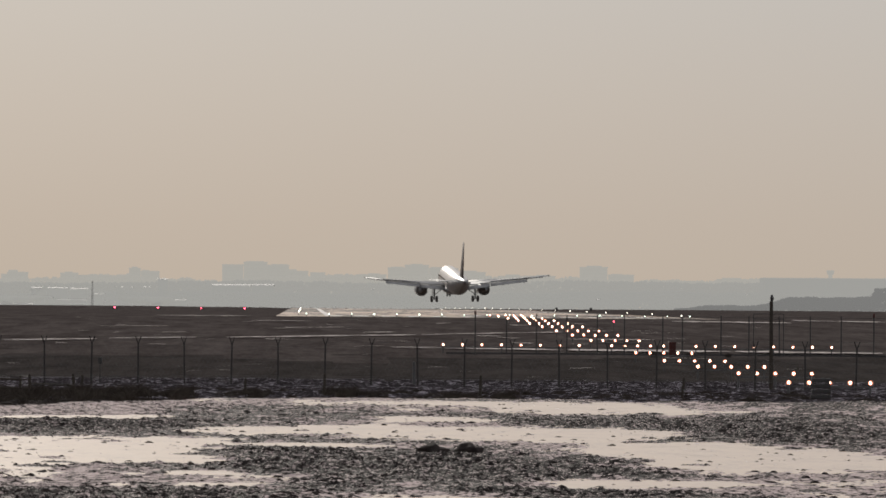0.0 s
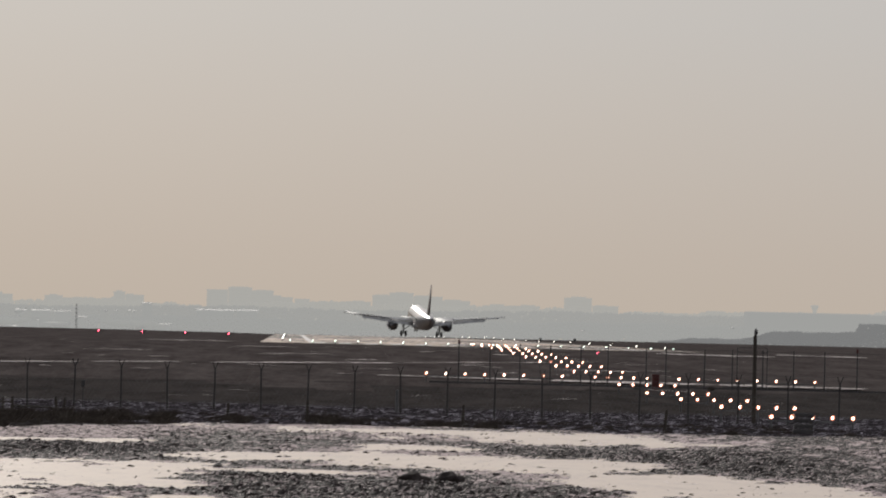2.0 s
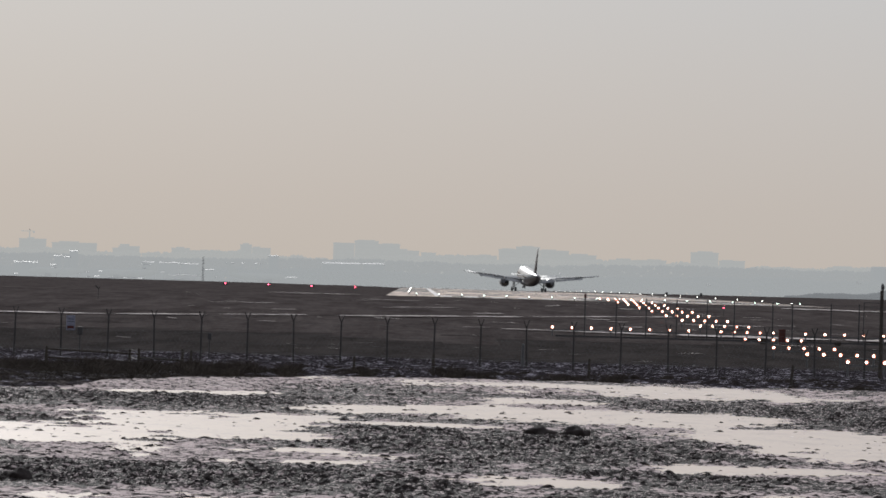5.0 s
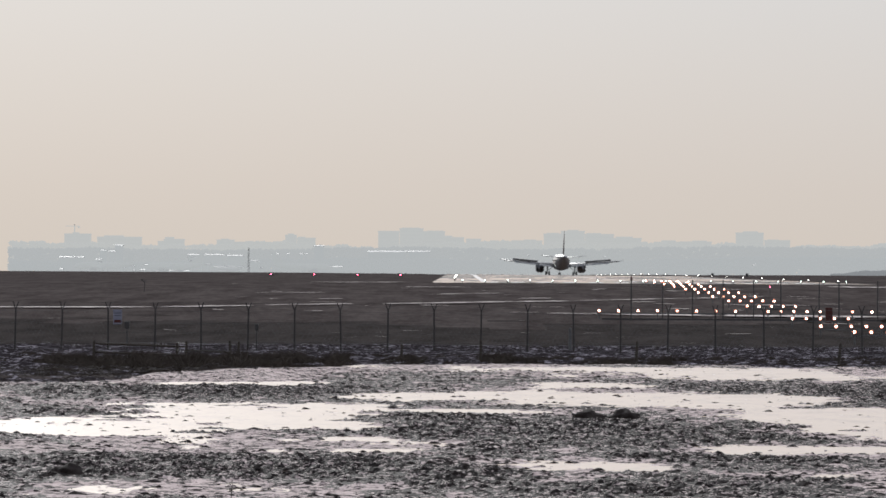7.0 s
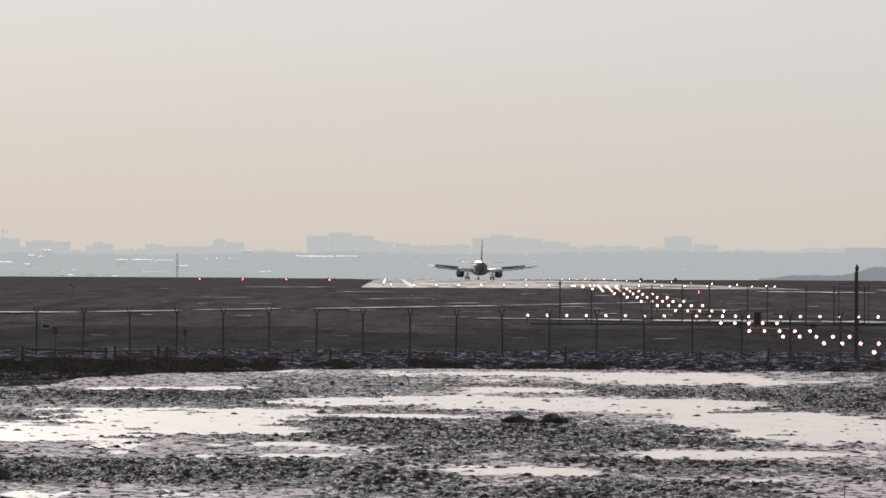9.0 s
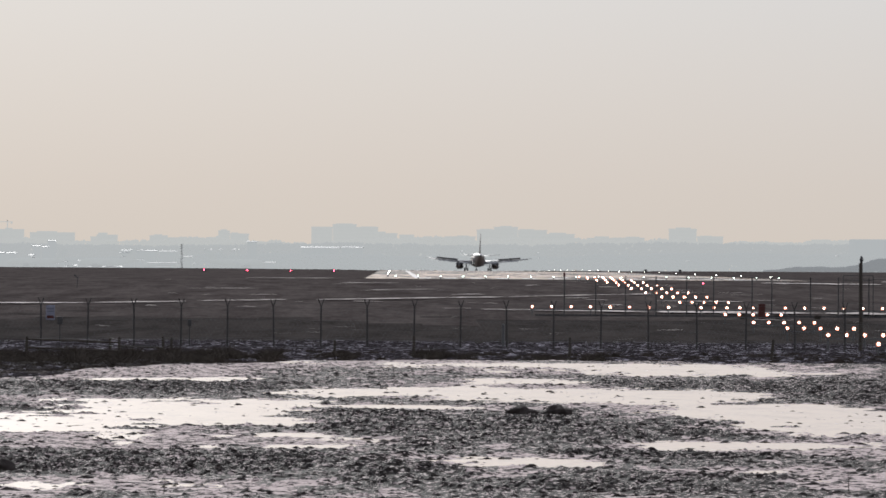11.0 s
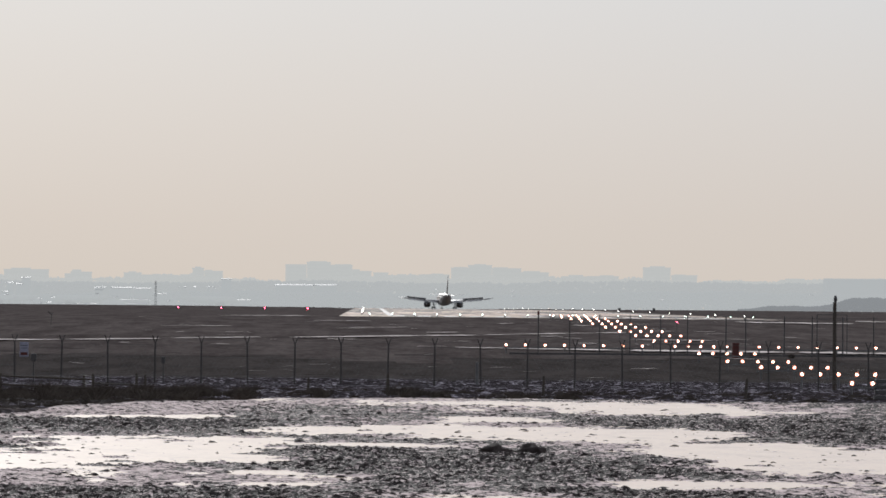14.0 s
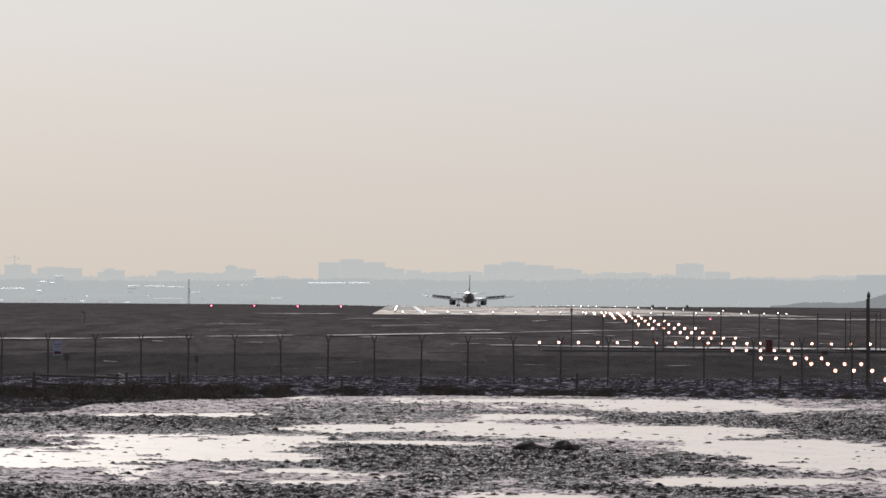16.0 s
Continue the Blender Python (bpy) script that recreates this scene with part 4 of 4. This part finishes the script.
hut = tagged(new("equipment_hut"), "small equipment hut beyond the far runway end, paled by a haze glow", "hut")
at_ground(hut, far(631, 3290), 3290)
# hut walls, roof and door carry the haze as emission
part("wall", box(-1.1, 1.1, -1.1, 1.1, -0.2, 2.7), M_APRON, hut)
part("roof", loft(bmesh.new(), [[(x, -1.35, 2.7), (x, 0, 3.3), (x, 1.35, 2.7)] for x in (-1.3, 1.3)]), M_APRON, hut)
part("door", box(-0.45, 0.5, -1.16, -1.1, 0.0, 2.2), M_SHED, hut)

for bearing in (985, 1046):
    peg = tagged(new("marker_peg"), "short dark marker peg beside the runway", "marker", "runway marker pegs")
    at_ground(peg, far(bearing, 1150), 1150)
    part("plate", box(-0.28, 0.28, -0.05, 0.05, 0.35, 1.0, bevel=0.03), M_DARK, peg)
    for q in (-0.2, 0.2):
        part("leg", tube((q, 0, -0.1), (q, 0, 0.4), 0.03, n=5), M_DARK, peg)

bent = tagged(new("bent_marker_pole"), "thin bent marker pole leaning over the grass", "pole")
at_ground(bent, -33.4, 560)
part("pole", tube((0, 0, -0.2), (0.06, 0, 1.0), 0.035, n=6), M_DARK, bent)
part("arm", tube((0.06, 0, 1.0), (-0.28, 0, 1.35), 0.05, 0.08, n=6), M_DARK, bent)
part("arm", tube((0.06, 0, 0.95), (0.22, 0, 1.3), 0.03, 0.02, n=6), M_DARK, bent)

second_box = tagged(new("junction_box"), "small dark metal junction box on a short stake by the fence", "box")
at_ground(second_box, -10.93, 284.4)
part("stake", tube((0, 0, -0.2), (0, 0, 1.4), 0.025, n=6), M_DARK, second_box)
part("casing", box(-0.1, 0.1, -0.08, 0.08, 1.15, 1.5, bevel=0.02), M_DARK, second_box)

stone = tagged(new("marker_post"), "short pale concrete marker post in the grass", "post")
at_ground(stone, 5.98, 290)
part("shaft", tube((0, 0, -0.2), (0, 0, 1.25), 0.09, 0.075, n=6), M_STEEL, stone)
part("cap", tube((0, 0, 1.25), (0, 0, 1.33), 0.075, 0.02, n=6), M_STEEL, stone)

rails = tagged(new("old_rails"), "dark weathered wooden rails of a broken field fence", "fence")
for a, b, h in ((tops[0], tops[2], 0.78), (tops[0], tops[2], 0.4), (tops[2], tops[3], 0.5)):
    part("rail", tube(a + Vector((0, 0.07, h)), b + Vector((0, 0.07, h - 0.12)), 0.05, 0.045, n=6), M_WOOD, rails)


# ---- the aircraft: origin on the ground between the main wheels, nose along +y ----
def aerofoil(x, y_le, chord, z, thick, droop=0.0):
    pts = []
    for u, t in ((0, 0), (0.03, 0.35), (0.12, 0.75), (0.3, 1.0), (0.6, 0.7), (0.85, 0.28), (1, 0.02)):
        pts.append((x, y_le - u * chord, z + t * thick * 0.6 - droop * u))
    for u, t in ((0.85, 0.18), (0.6, 0.5), (0.3, 0.7), (0.12, 0.55), (0.03, 0.25)):
        pts.append((x, y_le - u * chord, z - t * thick * 0.5 - droop * u))
    return pts


def make_plane():
    p = tagged(new("airliner"), "white twin-engine airliner with dark fin landing, wheels down", "airplane")
    # fuselage
    prof = [(17.7, 0.05, 0.05, 3.15), (17.4, 0.45, 0.42, 3.18), (16.6, 0.95, 0.92, 3.28), (15.4, 1.42, 1.45, 3.48), (13.8, 1.80, 1.88, 3.68), (11.8, 1.97, 2.07, 3.80),
            (6, 1.975, 2.07, 3.80), (0, 1.975, 2.07, 3.80), (-5.5, 1.975, 2.07, 3.80), (-8.5, 1.90, 1.95, 3.90), (-11.5, 1.65, 1.62, 4.18), (-14.5, 1.25, 1.22, 4.50), (-17.2, 0.82, 0.82, 4.80), (-19.2, 0.42, 0.45, 5.0), (-19.9, 0.2, 0.22, 5.08)]
    n = 32
    rings = [[(rx * math.sin(2 * math.pi * i / n), y, zc + rz * math.cos(2 * math.pi * i / n)) for i in range(n)] for y, rx, rz, zc in prof]
    fus = part("fuselage", loft(bmesh.new(), rings), M_WHITE, p, smooth=True)
    fus.data.materials.append(M_BELLY)
    # belly grey climbs towards the tail, painting in the shade on the rear fuselage
    for poly in fus.data.polygons:
        c = poly.center
        zc = np.interp(-c.y, [-q[0] for q in prof], [q[3] for q in prof])
        rz = np.interp(-c.y, [-q[0] for q in prof], [q[2] for q in prof])
        if c.z < zc + rz * np.interp(c.y, [-18, -9, -5], [0.75, 0.2, -0.35]):
            poly.material_index = 1
    part("belly_fairing", loft(bmesh.new(), [[(w * math.sin(2 * math.pi * i / 20), y, zc + hh * math.cos(2 * math.pi * i / 20)) for i in range(20)] for y, w, hh, zc in
         [(8.5, 0.5, 0.3, 2.2), (6.5, 1.9, 0.85, 2.35), (3, 2.25, 1.0, 2.4), (-1.5, 2.2, 0.95, 2.4), (-4.5, 1.5, 0.6, 2.3), (-6, 0.4, 0.2, 2.2)]]), M_BELLY, p, smooth=True)
    for s in (-1, 1):
        for k in range(26):
            y = 11.5 - k * 0.85
            if 1.5 < y < 3.0:
                continue
            part("cabin_window", box(s * 1.96 - 0.03, s * 1.96 + 0.03, y - 0.12, y + 0.12, 4.02, 4.36), M_GLASS, p)
        part("cockpit_window", box(s * 0.75 - 0.45, s * 0.75 + 0.45, 15.6, 16.2, 4.15, 4.55, bevel=0.1), M_GLASS, p)
    for s in (-1, 1):
        wing = part("wing", loft(bmesh.new(), [aerofoil(s * 1.4, 5.6, 6.6, 3.0, 0.85), aerofoil(s * 6.4, 2.6, 3.9, 3.52, 0.50), aerofoil(s * 12, -0.75, 2.65, 4.18, 0.33), aerofoil(s * 16.9, -3.6, 1.5, 4.86, 0.16)]), M_WING, p, "grey swept wing", smooth=True)
        WINGS.append((wing, s))
        part("wingtip_fence", loft(bmesh.new(), [[(s * (16.9 + a), -3.7, 4.86), (s * (16.9 + a), -5.0, 4.68), (s * (16.9 + a), -5.3, 4.68), (s * (16.9 + a), -5.2, 4.89), (s * (16.9 + a), -5.3, 5.11), (s * (16.9 + a), -5.1, 5.11)] for a in (0, 0.05)]), M_WING, wing)
        # flaps, lowered
        part("flap", loft(bmesh.new(), [aerofoil(s * x, y + 0.25, c * 1.1, z - 0.02, 0.20, c * 0.46) for x, y, c, z in ((2.0, -0.9, 1.35, 2.95), (6.3, -1.2, 1.15, 3.42))]), M_WING, wing, smooth=True)
        part("flap", loft(bmesh.new(), [aerofoil(s * x, y + 0.2, c * 1.1, z - 0.02, 0.16, c * 0.46) for x, y, c, z in ((6.5, -1.2, 1.1, 3.46), (13.0, -3.75, 0.8, 4.24))]), M_WING, wing, smooth=True)
        part("slat", loft(bmesh.new(), [aerofoil(s * x, y + 0.35, 0.6, z - 0.2, 0.2, 0.0) for x, y, z in ((6.8, 2.4, 3.55), (16.0, -3.05, 4.72))]), M_WING, wing, smooth=True)
        for x, y, z in ((4.6, -0.2, 3.1), (8.7, -1.6, 3.65), (12.4, -3.0, 4.1)):
            part("flap_fairing", loft(bmesh.new(), [[(s * x + r * math.cos(a), y + dy, z + dz + 1.3 * r * math.sin(a)) for a in [i * math.pi / 4 for i in range(8)]] for dy, r, dz in ((1.4, 0.04, -0.1), (0.6, 0.15, -0.18), (-0.5, 0.17, -0.3), (-1.5, 0.05, -0.42))]), M_WING, wing, smooth=True)
        # spoilers, each on its own hinge
        for k in range(4):
            x0, x1 = 6.7 + 1.75 * k, 6.7 + 1.75 * (k + 1) - 0.05
            hy = lambda x: np.interp(x, [6.4, 12, 16.9], [2.6 - 0.60 * 3.9, -0.75 - 0.60 * 2.65, -3.6 - 0.9])
            hz = lambda x: np.interp(x, [6.4, 12, 16.9], [3.52, 4.18, 4.86]) + 0.22
            a, b = Vector((s * x0, hy(x0), hz(x0))), Vector((s * x1, hy(x1), hz(x1)))
            if s < 0:
                a, b = b, a
            ax = (b - a).normalized()
            up = Vector((0, 0, 1))
            ay = up.cross(ax).normalized()
            hinge = Matrix((ax, ay, ax.cross(ay))).transposed().to_4x4()
            hinge.translation = a
            w = (b - a).length
            sp = part("spoiler", box(0, w, -0.72, 0, -0.06, -0.01), M_WING, p, "hinged grey spoiler panel")
            SPOILERS.append((sp, hinge, s))
        # engine
        cx, cz = s * 5.78, 1.95
        eng = part("engine", loft(bmesh.new(), [[(cx + r * math.cos(a), y, cz + r * math.sin(a)) for a in [i * math.pi / 12 for i in range(24)]] for y, r in ((6.2, 0.85), (7.6, 0.86), (7.75, 0.95), (7.4, 1.08), (6.2, 1.16), (4.6, 1.12), (3.6, 0.98), (3.58, 0.90), (4.6, 0.86))]), M_ENGINE, p, "dark round nacelle", smooth=True)
        part("exhaust", loft(bmesh.new(), [[(cx + r * math.cos(a), y, cz + r * math.sin(a)) for a in [i * math.pi / 8 for i in range(16)]] for y, r in ((5.0, 0.82), (3.75, 0.80), (2.9, 0.45), (2.2, 0.12))]), M_BELLY, eng, smooth=True)
        part("fan", tube((cx, 6.6, cz), (cx, 6.4, cz), 0.85, n=24), M_DARK, eng)
        part("pylon", loft(bmesh.new(), [[(cx - 0.16, y, z0), (cx + 0.16, y, z0), (cx + 0.14, y, z1), (cx - 0.14, y, z1)] for y, z0, z1 in ((6.6, cz + 0.95, cz + 1.2), (4.0, cz + 0.9, cz + 1.55), (1.6, cz + 1.1, cz + 1.5))]), M_WHITE, p)
        for k in range(4):
            a = math.pi / 4 + k * math.pi / 2
            d = part("reverser_door", loft(bmesh.new(), [[(r * math.cos(b) - 1.1, y, r * math.sin(b)) for r, b in ((1.13, -0.66), (1.16, -0.33), (1.17, 0), (1.16, 0.33), (1.13, 0.66), (1.08, 0.66), (1.10, 0), (1.08, -0.66))] for y in (0.55, -0.75)]), M_ENGINE, p)
            DOORS.append((d, Matrix.Translation((cx, 4.7, cz)) @ Matrix.Rotation(a, 4, "Y").inverted() @ Matrix.Translation((1.08, 0, 0))))
        # main gear
        gear = part("main_gear", tube((s * 3.79, 0, 0.62), (s * 3.75, 0.15, 3.1), 0.14, 0.17, n=10), M_STEEL, p)
        part("side_brace", tube((s * 3.77, 0.05, 1.3), (s * 2.3, 0.05, 2.45), 0.07, n=7), M_STEEL, gear)
        part("axle", tube((s * 3.79 - 0.6, 0, 0.58), (s * 3.79 + 0.6, 0, 0.58), 0.09, n=8), M_STEEL, gear)
        part("gear_door", box(s * 4.1 - 0.03, s * 4.1 + 0.03, -0.5, 0.6, 1.3, 2.6, bevel=0.01), M_WING, gear)
        for q in (-0.46, 0.46):
            wh = part("wheel", loft(bmesh.new(), [[(s * 3.79 + q + w, r * math.cos(a), 0.58 + r * math.sin(a)) for a in [i * math.pi / 10 for i in range(20)]] for w, r in ((-0.21, 0.36), (-0.21, 0.5), (-0.13, 0.58), (0.13, 0.58), (0.21, 0.5), (0.21, 0.36))]), M_TYRE, gear, smooth=True)
        # tailplane
        part("tailplane", loft(bmesh.new(), [aerofoil(s * 0.5, -13.6, 3.7, 4.85, 0.35), aerofoil(s * 6.22, -17.0, 1.4, 5.45, 0.14)]), M_TAIL, p, "pale tailplane", smooth=True)
    # fin
    def fin_ring(z, y, c, t):
        return [(t * w, y - u * c, z) for u, w in ((0, 0), (0.08, 0.5), (0.3, 1), (0.7, 0.6), (1, 0.03), (0.7, -0.6), (0.3, -1), (0.08, -0.5))]
    part("fin", loft(bmesh.new(), [fin_ring(5.3, -9.6, 8.4, 0.16), fin_ring(6.1, -11.6, 6.0, 0.22), fin_ring(12.15, -17.1, 2.2, 0.11)]), M_FIN, p, "dark painted tail fin", smooth=True)
    part("apu_exhaust", tube((0, -19.85, 5.08), (0, -20.05, 5.09), 0.16, 0.13, n=10), M_DARK, p)
    # nose gear
    ng = part("nose_gear", tube((0, 12.64, 0.4), (0, 12.5, 2.1), 0.09, 0.11, n=8), M_STEEL, p)
    part("axle", tube((-0.35, 12.64, 0.38), (0.35, 12.64, 0.38), 0.06, n=8), M_STEEL, ng)
    for q in (-0.25, 0.25):
        part("wheel", loft(bmesh.new(), [[(q + w, 12.64 + r * math.cos(a), 0.38 + r * math.sin(a)) for a in [i * math.pi / 8 for i in range(16)]] for w, r in ((-0.11, 0.22), (-0.11, 0.33), (0, 0.38), (0.11, 0.33), (0.11, 0.22))]), M_TYRE, ng, smooth=True)
    for s in (-1, 1):
        part("gear_door", box(s * 0.5 - 0.02, s * 0.5 + 0.02, 11.6, 13.2, 1.1, 2.0, bevel=0.01), M_WHITE, p)
    return p


WINGS, SPOILERS, DOORS = [], [], []
airliner = make_plane()


# ---- what moves ----
def motions():
    # seconds, x, y, height of the wheels, pitch, bank, yaw to the left
    flight = [
        (0, 27.50, 976, 5.36, 4.5, 1.1, 3.6), (0.5, 27.54, 1013, 4.99, 4.5, 0.1, 3.9), (1, 27.52, 1050, 4.63, 4.5, -0.8, 4.0), (1.5, 27.62, 1087, 4.31, 4.5, -0.6, 4.0),
        (2, 27.98, 1124, 4.09, 4.5, -0.6, 3.9), (2.5, 28.16, 1160, 3.89, 4.5, -0.3, 3.9), (3, 28.33, 1196, 3.67, 4.5, 0.2, 3.8), (3.5, 28.42, 1232, 3.51, 4.4, 0.1, 4.0),
        (4, 28.48, 1268, 3.45, 4.2, -0.6, 4.2), (4.5, 28.52, 1303, 3.41, 3.9, -1.0, 4.4), (5, 28.58, 1338, 3.43, 3.6, -0.9, 4.5), (5.5, 28.45, 1373, 3.48, 3.0, -0.6, 3.8),
        (6.2, 28.10, 1420, 3.42, 1.5, -0.5, 2.2), (7, 27.80, 1474, 3.37, 0.0, -0.4, 1.2), (7.5, 27.60, 1507, 3.35, 0, -0.4, 0.9), (8, 27.34, 1540, 3.31, 0, -0.4, 0.9),
        (9.2, 27.20, 1617, 3.22, 0, -0.4, 0.9), (10.5, 27.15, 1695, 3.14, 0, -0.4, 1.1), (11.5, 27.20, 1752, 3.04, 0, -0.4, 1.8), (12.3, 27.30, 1797, 2.98, 0, -0.4, 2.8),
        (13, 27.56, 1837, 2.92, 0, -0.4, 3.6), (13.5, 27.42, 1863, 2.88, 0, -0.4, 3.5), (14, 27.02, 1889, 2.85, 0, -0.4, 3.0), (14.5, 26.44, 1914, 2.82, 0, -0.3, 2.2),
        (15, 25.70, 1939, 2.80, 0, -0.2, 1.4), (16, 25.07, 1985, 2.77, 0, -0.2, 0.7)]
    walk(airliner, [(t, pose(x, y, z if t < 5.3 else float(ground_z(AXIS, y)) + 0.03, pitch, -bank, yaw)) for t, x, y, z, pitch, bank, yaw in flight])
    # the wings sag once their lift is gone
    def sag(side, degrees):
        root = Vector((side * 1.4, 0, 3.1))
        return Matrix.Translation(root) @ Matrix.Rotation(radians(side * degrees), 4, "Y") @ Matrix.Translation(-root)

    for wing, side in WINGS:
        walk(wing, [(0, sag(side, -0.4)), (5.4, sag(side, -0.3)), (6.8, sag(side, 2.0)), (16, sag(side, 2.0))])
    for sp, m, side in SPOILERS:
        flown, rolling = sag(side, -0.4) @ m, sag(side, 2.0) @ m @ pose(0, 0, 0, -40)
        walk(sp, [(0, flown), (5.4, sag(side, -0.3) @ m), (6.8, rolling), (16, rolling)])
    for d, m in DOORS:
        shut, ajar = m, m @ Matrix.Rotation(radians(17), 4, "Z")
        walk(d, [(0, shut), (6.0, shut), (7.2, ajar), (16, ajar)])


motions()
